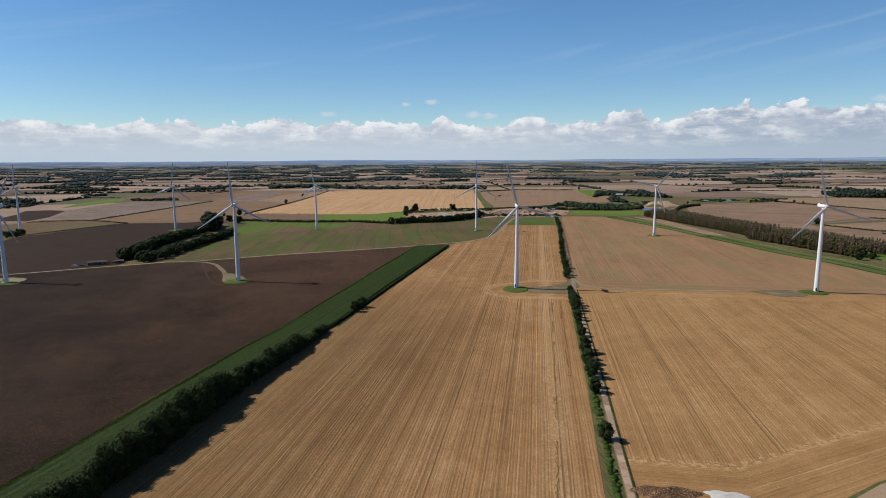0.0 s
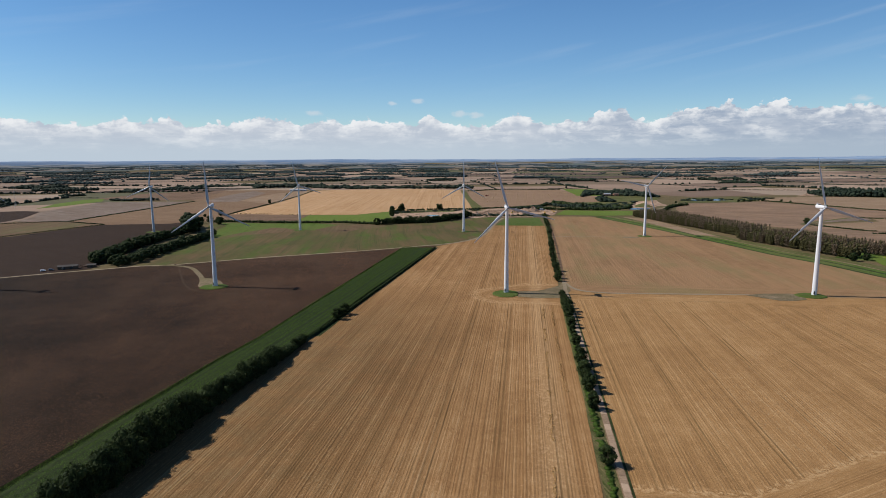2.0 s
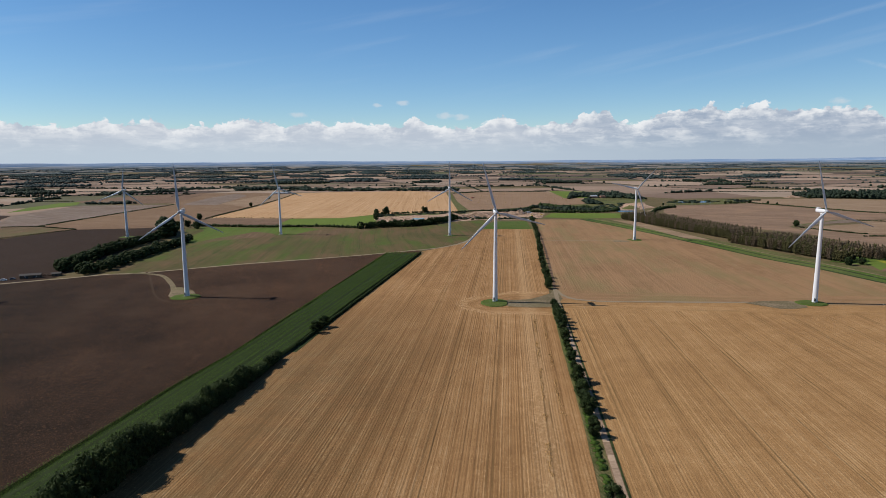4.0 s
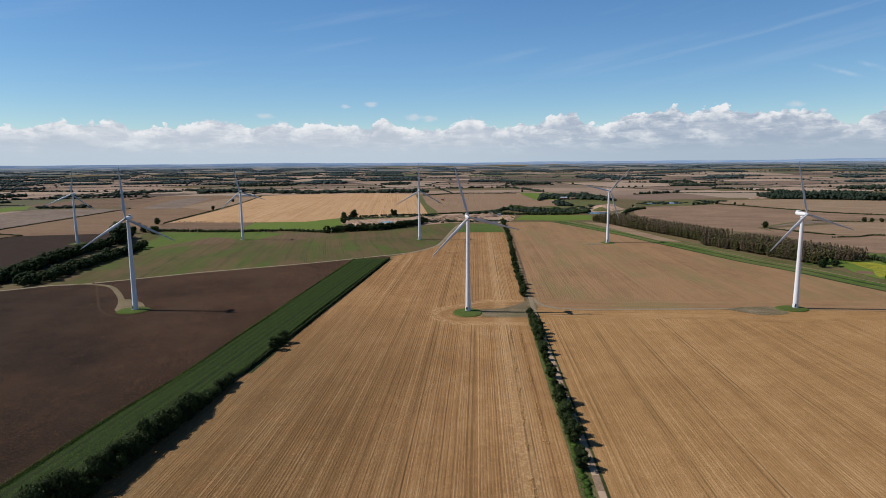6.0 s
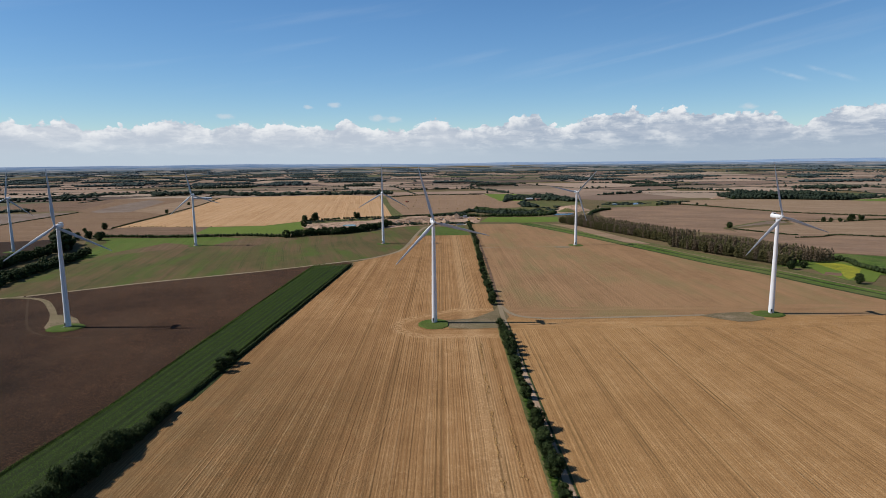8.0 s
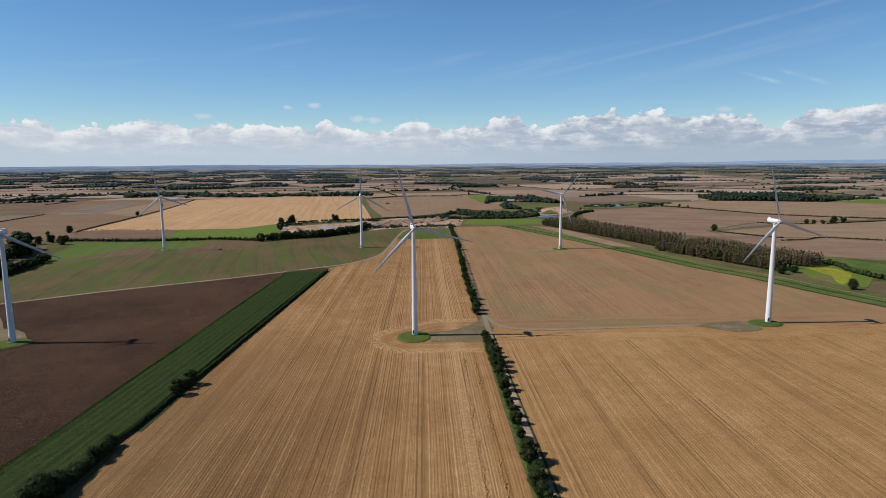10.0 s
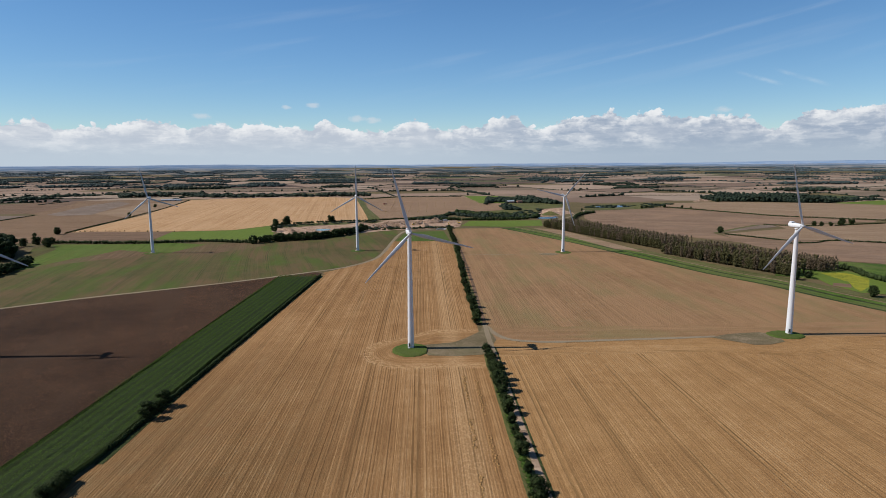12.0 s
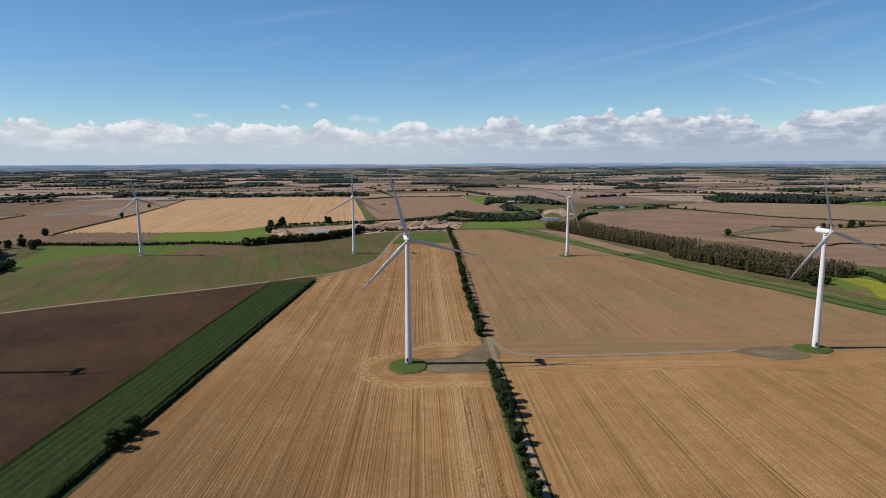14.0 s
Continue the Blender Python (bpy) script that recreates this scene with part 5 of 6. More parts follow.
wood([(775, 1195), (860, 1180), (1010, 1100), (1080, 1150), (1100, 1330), (880, 1380), (790, 1330)], 7.5, 15, "dense dark broadleaf wood", 1, 16, 1.0)
wood([(1080, 1140), (1206, 1187), (1260, 1230), (1150, 1260)], 11, 9, "scattered dark trees", 2, density=0.6)
wood([(166, 1153), (200, 1240), (225, 1235), (245, 1230), (280, 1200), (356, 1128), (365, 1200), (330, 1440), (200, 1420)], 10, 10, "trees round the farmhouse", 3, density=0.75)
wood([(186, 985), (195, 1090), (225, 1190), (215, 1140), (230, 1000), (220, 960)], 9, 7, "dark scrub and trees", 4, density=0.8)
wood([(100, 800), (205, 770), (222, 790), (150, 850), (85, 905), (60, 870)], 8, 7, "dark riverside scrub", 5, density=0.7)
wood([(-1314, 1611), (-1085, 1846), (-873, 1812), (-700, 1620), (-560, 1590), (-423, 1640), (-354, 1610), (-330, 1680), (-560, 1760), (-720, 1790), (-860, 1900), (-1085, 1920), (-1330, 1700)], 16, 10, "long belt of dark trees", 6, 6, 2.2, 0.75)
wood([(-1040, 960), (-1060, 975), (-990, 1010), (-930, 990), (-960, 970)], 11, 9, "clump of dark trees", 7)
wood([(-1930, 1590), (-1774, 1601), (-1760, 1680), (-1934, 1700)], 15, 13, "dark wood", 8, 6, 2.2)
wood([(-1190, 680), (-1172, 691), (-1150, 740), (-1185, 790), (-1260, 740)], 12, 9, "dark trees", 9)
wood([(-1345, 1130), (-1320, 1130), (-1290, 1180), (-1340, 1200)], 12, 10, "clump of trees", 10, density=0.7)
wood([(-1330, 1405), (-1265, 1485), (-1141, 1615), (-1180, 1640), (-1370, 1460)], 14, 10, "belt of dark trees", 11, 6, 2.0)
wood([(-30, 618), (-90, 596), (-85, 640), (-40, 650)], 6, 3.4, "dark scrub on the quarry floor", 12, density=0.45)
wood([(-225, 640), (-160, 700), (-70, 720), (-60, 745), (-160, 735), (-240, 690)], 7, 2.6, "weeds on the quarry edge", 16, density=0.4)
wood([(-10, 612), (50, 618), (60, 640), (0, 632)], 6, 3, "weeds beside the quarry", 17, density=0.45)
wood([(225, 800), (240, 870), (280, 1000), (240, 980), (200, 900)], 9, 4, "scrub round the spoil heap", 18, density=0.4)
wood([(370, 985), (420, 1010), (500, 1030), (520, 1090), (440, 1110), (390, 1060)], 10, 3, "reeds and scrub round the pond", 19, density=0.25)
wood([(500, 985), (560, 1020), (640, 1140), (560, 1150)], 11, 3, "gorse and scrub", 20, density=0.35)
wood([(20, 760), (60, 790), (50, 830), (0, 800), (-20, 770)], 9, 5, "scrub by the quarry", 13, density=0.7)
wood([(800, 2060), (963, 2030), (980, 2110), (810, 2130)], 18, 12, "plantation belt", 14, 4, 3.0)
wood([(-430, 2380), (-320, 2430), (-330, 2600), (-480, 2560)], 20, 12, "dark copse", 15, 4, 3.0)


# ---------------------------------------------------------------- far patchwork of fields
KNOWN = [(-1180, -900), (-1180, 1080), (-860, 1560), (-330, 1610), (160, 1610), (340, 1560), (660, 1300), (1150, 1400), (1500, 900), (1500, -900)]


def build_patchwork():
    rng = np.random.default_rng(77)
    turn = radians(11)
    c, s = math.cos(turn), math.sin(turn)

    def lattice(size_x, size_y, near, far, name, joined, tree_gap, wood_chance, level, each):
        nx, ny = int(far * 1.2 / size_x), int(far / size_y) + 2
        jit = rng.uniform(-0.28, 0.28, (2 * nx + 2, ny + 3, 2))
        flats, quads, spots = [], [], []

        def corner(i, j):
            u, v = (i - nx + jit[i, j, 0]) * size_x, (j - 1 + jit[i, j, 1]) * size_y
            return np.array((u * c - v * s, u * s + v * c - 300.0))

        for i in range(2 * nx + 1):
            for j in range(ny + 1):
                q = [corner(i, j), corner(i + 1, j), corner(i + 1, j + 1), corner(i, j + 1)]
                m = sum(q) / 4
                d = math.hypot(m[0] - EYE[0], m[1] - EYE[1])
                ang = abs(math.degrees(math.atan2(m[0] - EYE[0], m[1] - EYE[1])))
                if not near <= d < far or ang > 54 + 4000 / d:
                    continue
                if all(inside(p[0], p[1], KNOWN) for p in q):
                    continue
                k = 4
                grid = np.array([(*((q[0] * (1 - a) + q[1] * a) * (1 - b) + (q[3] * (1 - a) + q[2] * a) * b), -0.05) for b in np.linspace(0, 1, k + 1) for a in np.linspace(0, 1, k + 1)])
                if d > FLAT:
                    grid[:, 2] += 0.25 * d / FLAT
                fs = np.array([(y * (k + 1) + x, y * (k + 1) + x + 1, (y + 1) * (k + 1) + x + 1, (y + 1) * (k + 1) + x) for y in range(k) for x in range(k)])
                if joined:
                    flats.append(lay(grid))
                    quads.append(fs + (k + 1) ** 2 * (len(flats) - 1))
                else:
                    tagged(new("field", mesh_np("field", lay(grid), fs, PATCH)), "distant farm field in late summer colour", "field", kind="structure")
                # hedges on two sides, with trees
                grow = 1.0
                for a, b in ((q[0], q[1]), (q[0], q[3])):
                    if rng.uniform() < (0.2 if d < 3000 else 0.3 if d < 7200 else 0.5):
                        continue
                    l = np.linalg.norm(b - a)
                    tree = rng.uniform(0.0, 0.1) if rng.uniform() < 0.72 else rng.uniform(0.3, 0.8)
                    for t in np.arange(0, 1, tree_gap / l):
                        p = a + (b - a) * t + rng.uniform(-2, 2, 2)
                        if inside(p[0], p[1], KNOWN):
                            continue
                        if rng.uniform() < tree:
                            h, r = rng.uniform(5, 10) * grow ** 0.5, rng.uniform(0.5, 0.85) * tree_gap
                        else:
                            h, r = rng.uniform(1.4, 2.4) * grow ** 0.5, 0.62 * tree_gap
                        spots.append((p[0], p[1], h * 0.42, r, r, h * 0.55))
                if rng.uniform() < wood_chance * (1.7 if m[0] < -0.15 * m[1] else 1.0):
                    a0, b0 = rng.uniform(0, 0.35, 2)
                    for _ in range(130):
                        a, b = a0 + rng.uniform(0, 0.6), b0 + rng.uniform(0, 0.35)
                        p = (q[0] * (1 - a) + q[1] * a) * (1 - b) + (q[3] * (1 - a) + q[2] * a) * b
                        if not inside(p[0], p[1], KNOWN):
                            h = rng.uniform(8, 14) * min(grow, 1.6) ** 0.5
                            spots.append((p[0], p[1], h * 0.5, tree_gap * 0.8, tree_gap * 0.8, h * 0.5))
        if joined:
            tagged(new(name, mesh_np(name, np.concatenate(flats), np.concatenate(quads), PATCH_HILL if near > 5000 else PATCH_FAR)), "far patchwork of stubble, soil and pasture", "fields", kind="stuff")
        v, f = lumps(spots, level, rng, 0.3)
        if each:
            v, f = both((v, f), leaves(spots, each, 1.6, rng))
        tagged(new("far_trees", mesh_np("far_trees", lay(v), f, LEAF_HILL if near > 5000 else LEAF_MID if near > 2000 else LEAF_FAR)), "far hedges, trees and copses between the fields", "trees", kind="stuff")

    lattice(330, 270, 500, 3000, "far_fields", False, 7.5, 0.16, 1, 0)
    lattice(430, 360, 3000, 7200, "far_fields", True, 14.0, 0.4, 0, 0)
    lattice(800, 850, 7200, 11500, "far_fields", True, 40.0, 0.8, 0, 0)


build_patchwork()


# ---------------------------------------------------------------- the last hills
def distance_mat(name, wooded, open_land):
    """Woods and pastures on hills many kilometres away, the haze painted into their colour."""
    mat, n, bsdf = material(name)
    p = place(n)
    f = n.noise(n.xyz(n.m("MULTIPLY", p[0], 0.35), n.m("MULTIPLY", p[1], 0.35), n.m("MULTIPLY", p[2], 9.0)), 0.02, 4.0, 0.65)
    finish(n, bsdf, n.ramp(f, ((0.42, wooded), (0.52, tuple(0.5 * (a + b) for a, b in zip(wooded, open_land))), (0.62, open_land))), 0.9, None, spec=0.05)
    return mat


RUN = 2600.0                          # how far back a ridge slopes


def ridge(far, low, high, seed, wooded, open_land):
    """One long low ridge across the horizon, sloping up and away."""
    rng = np.random.default_rng(seed)
    ph = rng.uniform(0, 6.28, 5)
    a = np.radians(np.linspace(-75, 75, 500))
    k = sum(w * np.sin(a * fr + q) for w, fr, q in zip((0.5, 0.34, 0.2, 0.1, 0.06), (5.0, 13.0, 29.0, 61.0, 140.0), ph)) / 1.2
    top = (far + RUN) * (low + (high - low) * (0.5 + 0.5 * k)) + EYE[2]
    pts = []
    for part_way, drop in ((0.0, 1.0), (0.35, 0.52), (0.75, 0.12), (1.0, 0.0), (1.3, 0.25)):
        d = far + part_way * RUN
        base = hills(EYE[0] + d * np.sin(a), EYE[1] + d * np.cos(a), d)
        z = (top - (top - base + 12.0) * drop) - base
        pts += list(zip(EYE[0] + d * np.sin(a), EYE[1] + d * np.cos(a), z))
    n = len(a)
    faces = np.array([(i * n + j, i * n + j + 1, (i + 1) * n + j + 1, (i + 1) * n + j) for i in range(4) for j in range(n - 1)])[:, ::-1]
    mat = distance_mat("hazed_hills", wooded, open_land)
    tagged(new("backdrop", mesh_np("backdrop", lay(np.array(pts)), faces, mat, True)), "low wooded hills on the horizon, coloured blue-grey for haze", "hills", kind="structure")


# each farther ridge bluer and paler: haze is put into its colours
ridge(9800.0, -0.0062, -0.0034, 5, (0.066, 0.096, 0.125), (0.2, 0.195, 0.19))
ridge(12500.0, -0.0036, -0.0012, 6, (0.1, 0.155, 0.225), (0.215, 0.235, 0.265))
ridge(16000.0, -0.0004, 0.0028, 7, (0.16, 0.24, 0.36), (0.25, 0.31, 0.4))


# ---------------------------------------------------------------- wind turbines
HUB = 64.5


def blade_mesh():
    """A tapered, twisted blade along +z from the hub, seen broad from the front (-y)."""
    rows = []
    secs = [(0.6, 1.1, 1.1, 0), (2.0, 1.1, 1.05, 4), (4.0, 1.6, 0.85, 14), (6.5, 2.1, 0.62, 15), (9.5, 2.1, 0.5, 12), (14, 1.75, 0.38, 8), (20, 1.4, 0.27, 5), (26, 1.05, 0.18, 3),
            (31, 0.78, 0.12, 1), (34, 0.55, 0.07, 0), (35.3, 0.22, 0.04, 0), (35.6, 0.05, 0.02, 0)]
    m = 14
    for z, chord, thick, twist in secs:
        a = radians(twist + 4)
        back = min(0.0, -(chord - 1.5) * 0.22)
        for q in np.linspace(0, 2 * np.pi, m, endpoint=False):
            x = math.cos(q) * chord / 2 + back
            y = math.sin(q) * thick / 2 * (1.0 if chord < 1.6 else (1.1 + 0.55 * math.cos(q)) / 1.3)
            rows.append((x * math.cos(a) - y * math.sin(a), x * math.sin(a) + y * math.cos(a) - 0.0006 * z * z, z))
    faces = [(i * m + j, i * m + (j + 1) % m, (i + 1) * m + (j + 1) % m, (i + 1) * m + j) for i in range(len(secs) - 1) for j in range(m)]
    return mesh_np("blade", np.array(rows), np.array(faces), BLADE, True)


def nacelle_mesh():
    """A rounded housing, long along y, with the rotor's end at -y."""
    rows, m = [], 20
    secs = [(-3.0, 0.85, 0.85, 0.0), (-2.6, 1.05, 1.05, 0.0), (-1.2, 1.25, 1.25, 0.0), (2.5, 1.4, 1.4, 0.05), (4.0, 1.4, 1.4, 0.08), (5.2, 1.25, 1.25, 0.18), (5.75, 0.95, 1.0, 0.3), (5.9, 0.3, 0.3, 0.4)]
    for y, hx, hz, up in secs:
        for q in np.linspace(0, 2 * np.pi, m, endpoint=False):
            cx, cz = math.cos(q), math.sin(q)
            k = (abs(cx) ** 3.2 + abs(cz) ** 3.2) ** (-1 / 3.2)
            rows.append((hx * cx * k, y, hz * cz * k + up))
    faces = [(i * m + j, (i + 1) * m + j, (i + 1) * m + (j + 1) % m, i * m + (j + 1) % m) for i in range(len(secs) - 1) for j in range(m)]
    return mesh_np("nacelle", np.array(rows), np.array(faces), WHITE, True)


def spin_mesh(name, profile, mat, segs=24, axis_y=False):
    v, f = lathe(profile, segs)
    if axis_y:
        v = np.stack([v[:, 0], -v[:, 2], v[:, 1]], 1)
    return mesh_np(name, v, f, mat, True)


def turbine_meshes():
    d = {"blade": blade_mesh(), "nacelle": nacelle_mesh()}
    rings = [(0.0, 0.25), (1.82, 0.25), (1.8, 0.5)]
    rings += [(1.06, HUB - 2.6), (1.05, HUB - 2.2), (1.18, HUB - 2.15), (1.18, HUB - 1.6), (0.0, HUB - 1.6)]
    d["tower"] = spin_mesh("tower", rings, WHITE, 40)
    d["plinth"] = spin_mesh("plinth", [(3.3, -0.3), (3.3, 0.3), (3.15, 0.4), (0.0, 0.4)], CONCRETE, 28)
    d["spinner"] = spin_mesh("spinner", [(0.85, 3.05), (1.0, 3.2), (1.08, 4.0), (1.02, 4.5), (0.8, 4.95), (0.5, 5.25), (0.2, 5.4), (0.0, 5.42)], HUB_GREY, 24, True)
    bm = bmesh.new()
    box(bm, 2.3, 2.2, 1.5, (0, 0, 0), 0.25)
    d["cooler"] = bm_mesh("cooler", bm, WHITE)
    bm = bmesh.new()
    box(bm, 1.8, 0.2, 0.5, (0, 0, 0), 0.08)
    d["grille"] = bm_mesh("grille", bm, DARK)
    bm = bmesh.new()
    box(bm, 0.12, 0.12, 1.6, (0, 0, 0.8), 0.02)
    box(bm, 0.7, 0.1, 0.1, (0, 0, 1.5), 0.02)
    d["wind_sensor"] = bm_mesh("wind_sensor", bm, STEEL)
    bm = bmesh.new()
    box(bm, 0.95, 0.2, 2.1, (0, 0, 0), 0.08)
    d["door"] = bm_mesh("door", bm, DARK)
    bm = bmesh.new()
    for i in range(6):
        box(bm, 1.2, 0.3, 0.06, (0, -0.3 * i, 1.55 - 0.26 * i), 0.01)
    for x in (-0.6, 0.6):
        box(bm, 0.06, 0.06, 2.7, (x, 0, 1.35), 0.01)
        box(bm, 0.06, 0.06, 1.3, (x, -1.5, 0.65), 0.01)
    d["steps"] = bm_mesh("steps", bm, STEEL)
    return d


KIT = turbine_meshes()


def wind_turbine(x, y, phase, facing=0.0):
    """phase: degrees by which the first blade leans clockwise from upright, seen from the front."""
    top = new("wind_turbine")
    top.matrix_basis = pose(x, y, 0, 0, 0, facing)
    tagged(top, "tall white three-bladed wind turbine on grass", "wind turbine", "turbines of the wind farm")
    part("plinth", KIT["plinth"], None, top, "round concrete plinth")
    part("tower", KIT["tower"], None, top)
    nac = part("nacelle", KIT["nacelle"], None, top)
    nac.location = (0, 0, HUB)
    h = part("cooler", KIT["cooler"], None, nac)
    h.location = (0, 3.9, 1.3)
    g = part("grille", KIT["grille"], None, nac, "dark air grille")
    g.location = (0, 2.78, 1.68)
    s = part("wind_sensor", KIT["wind_sensor"], None, nac, "small steel wind sensor")
    s.location = (0, 5.0, 1.35)
    spin = part("spinner", KIT["spinner"], None, top)
    spin.matrix_basis = Matrix.Translation((0, 0, HUB))
    for i in range(3):
        b = part("blade", KIT["blade"], None, top)
        b.matrix_basis = Matrix.Translation((0, -4.1, HUB)) @ Matrix.Rotation(radians(-4), 4, "X") @ Matrix.Rotation(radians(phase + 120 * i), 4, "Y")
    door = part("door", KIT["door"], None, top, "dark steel door")
    door.matrix_basis = Matrix.Rotation(radians(-35), 4, "Z") @ Matrix.Translation((0, -2.0, 2.7))
    st = part("steps", KIT["steps"], None, top, "steel access steps")
    st.matrix_basis = Matrix.Rotation(radians(-35), 4, "Z") @ Matrix.Translation((0, -2.3, 0.0))
    return top


for x, y, phase in ((0, 0, -15.5), (222.2, 14.3, -12), (168.3, 350, 43), (-70.4, 381.5, 0), (-310, 381, -12), (-232.3, -1.7, -4), (-515, 342, 6), (-741, 303, 2), (-427, -31, 28)):
    wind_turbine(x, y, phase, 10.0)


# ---------------------------------------------------------------- farm buildings, vehicles and small things
def gable(name, x, y, turn, length, depth, eaves, ridge, wall_mat, roof_mat, label, category="building", doors=1, windows=3):
    """A house or barn with a pitched roof, windows and doors."""
    top = new(name)
    top.matrix_basis = pose(x, y, 0, 0, 0, turn)
    tagged(top, label, category)
    bm = bmesh.new()
    l, d = length / 2, depth / 2
    v = [bm.verts.new(p) for p in ((-l, -d, 0), (l, -d, 0), (l, d, 0), (-l, d, 0), (-l, -d, eaves), (l, -d, eaves), (l, d, eaves), (-l, d, eaves), (-l, 0, ridge), (l, 0, ridge))]
    for q in ((0, 1, 5, 4), (2, 3, 7, 6), (1, 2, 6, 9, 5), (3, 0, 4, 8, 7)):
        bm.faces.new([v[i] for i in q])
    part("wall", bm, wall_mat, top)
    rise = math.atan2(ridge - eaves, d)
    slope = math.hypot(d, ridge - eaves) + 0.4
    for s in (-1, 1):
        bm = bmesh.new()
        box(bm, length + 0.8, slope, 0.18, (0, 0, 0), 0.03)
        bmesh.ops.transform(bm, matrix=Matrix.Translation((0, s * (d / 2 + 0.08), (eaves + ridge) / 2 + 0.04)) @ Matrix.Rotation(-s * rise, 4, "X"), verts=bm.verts)
        part("roof", bm, roof_mat, top)
    for i in range(windows):
        wx = -l + length * (i + 0.5) / windows
        win = part("window", box(bmesh.new(), 1.3, 0.16, 1.2, (wx, -d - 0.02, eaves * 0.58), 0.04), RENDER, top)
        part("pane", box(bmesh.new(), 1.05, 0.06, 0.95, (wx, -d - 0.1, eaves * 0.58), 0.01), GLASS, win)
    for i in range(doors):
        part("door", box(bmesh.new(), 1.8, 0.14, 2.1, (-l + length * (i + 1) / (doors + 1), -d - 0.02, 1.05), 0.03), DARK, top)
    return top


gable("farmhouse", 238, 1216, 8, 18, 9, 4.6, 7.6, BRICK, SHEET, "brick farmhouse with a pale grey roof among trees", "house", 1, 4)
gable("barn", 262, 1222, 20, 14, 9, 4, 6.5, BRICK, ROOF, "brick farm barn among trees", "barn", 1, 2)
gable("barn", -738, 1465, 5, 54, 14, 3.6, 5.4, SHEET, SHEET, "long low grey sheet-metal barn", "barn", 3, 0)
gable("barn", 905, 2320, 0, 40, 18, 5, 9, BRICK, ROOF, "distant red brick barn", "barn", 1, 0)
gable("farm_shed", -414, 59, 30, 16, 6, 2.8, 4.0, BARK, ROOF_DARK, "low dark timber shed with a weathered roof beside the track", "shed", 2, 2)
gable("farm_shed", -398, 70, 28, 7, 5, 2.4, 3.4, BARK, ROOF_DARK, "small dark timber store beside the shed", "shed", 1, 0)


def vehicle(name, x, y, turn, mat, label, tall, length):
    """A car or van with body, glasshouse, wheels and lamps."""
    top = new(name)
    top.matrix_basis = pose(x, y, 0.06, 0, 0, turn)
    tagged(top, label, name.split("_")[0])
    part("body", box(bmesh.new(), length, 1.85, tall * 0.5, (0, 0, 0.3 + tall * 0.25), 0.18), mat, top)
    cab = part("cabin", box(bmesh.new(), length * 0.62, 1.7, tall * 0.5, (-length * 0.06, 0, 0.26 + tall * 0.72), 0.22), mat, top)
    part("windscreen", box(bmesh.new(), 0.1, 1.4, tall * 0.3, (length * 0.25, 0, 0.3 + tall * 0.74), 0.03), GLASS, cab)
    for s in (-1, 1):
        part("side_window", box(bmesh.new(), length * 0.5, 0.06, tall * 0.26, (-length * 0.06, s * 0.85, 0.3 + tall * 0.76), 0.02), GLASS, cab)
        part("headlight", box(bmesh.new(), 0.1, 0.3, 0.2, (length / 2, s * 0.65, 0.75), 0.03), GLASS, top)
        for k in (-1, 1):
            bm = bmesh.new()
            bmesh.ops.create_cone(bm, cap_ends=True, segments=14, radius1=0.34, radius2=0.34, depth=0.22)
            bmesh.ops.transform(bm, matrix=Matrix.Translation((k * length * 0.31, s * 0.84, 0.28)) @ Matrix.Rotation(radians(90), 4, "X"), verts=bm.verts)
            part("wheel", bm, RUBBER, top)
    return top


vehicle("car", -428, 45, 30, PAINT_WHITE, "white car parked beside the shed", 1.6, 4.6)
vehicle("car", -424, 50, 30, PAINT_DARK, "dark car parked beside the shed", 1.4, 4.3)


def tractor(x, y, turn):
    top = new("tractor")
    top.matrix_basis = pose(x, y, 0.1, 0, 0, turn)
    tagged(top, "red tractor with a baler in the stubble", "tractor")
    part("bonnet", box(bmesh.new(), 2.2, 1.0, 1.0, (1.2, 0, 1.3), 0.15), PAINT_RED, top)
    cab = part("cabin", box(bmesh.new(), 1.6, 1.5, 1.6, (-0.6, 0, 2.1), 0.15), GLASS, top)
    part("roof", box(bmesh.new(), 1.8, 1.7, 0.2, (-0.6, 0, 2.98), 0.08), PAINT_RED, cab)
    part("baler", box(bmesh.new(), 5.5, 2.4, 2.4, (-5.2, 0, 1.6), 0.3), PAINT_RED, top)
    for px, r in ((1.7, 0.65), (-0.8, 0.95), (-5.2, 0.6)):
        for s in (-1, 1):
            bm = bmesh.new()
            bmesh.ops.create_cone(bm, cap_ends=True, segments=16, radius1=r, radius2=r, depth=0.45)
            bmesh.ops.transform(bm, matrix=Matrix.Translation((px, s * 1.0, r)) @ Matrix.Rotation(radians(90), 4, "X"), verts=bm.verts)
            part("wheel", bm, RUBBER, top)


tractor(-85, 1206, 5)
bale_bm = bmesh.new()
box(bale_bm, 2.4, 1.3, 1.3, (0, 0, 0.65), 0.08)
BALE = bm_mesh("straw_bale", bale_bm, STRAW)
rb = random.Random(8)
for row in range(7):
    for k in range(13):
        x, y = -90 + k * 22 + rb.uniform(-5, 5), 960 + row * 75 + rb.uniform(-12, 12)
        if inside(x, y, [(-140, 1400), (120, 1500), (200, 1250), (170, 1010), (75, 950), (-70, 850)]):
            b = new("straw_bale", BALE)
            b.matrix_basis = pose(x, y, 0.2, 0, 0, rb.uniform(0, 180))
            tagged(b, "square straw bale lying on stubble", "bale", "bales on the stubble")


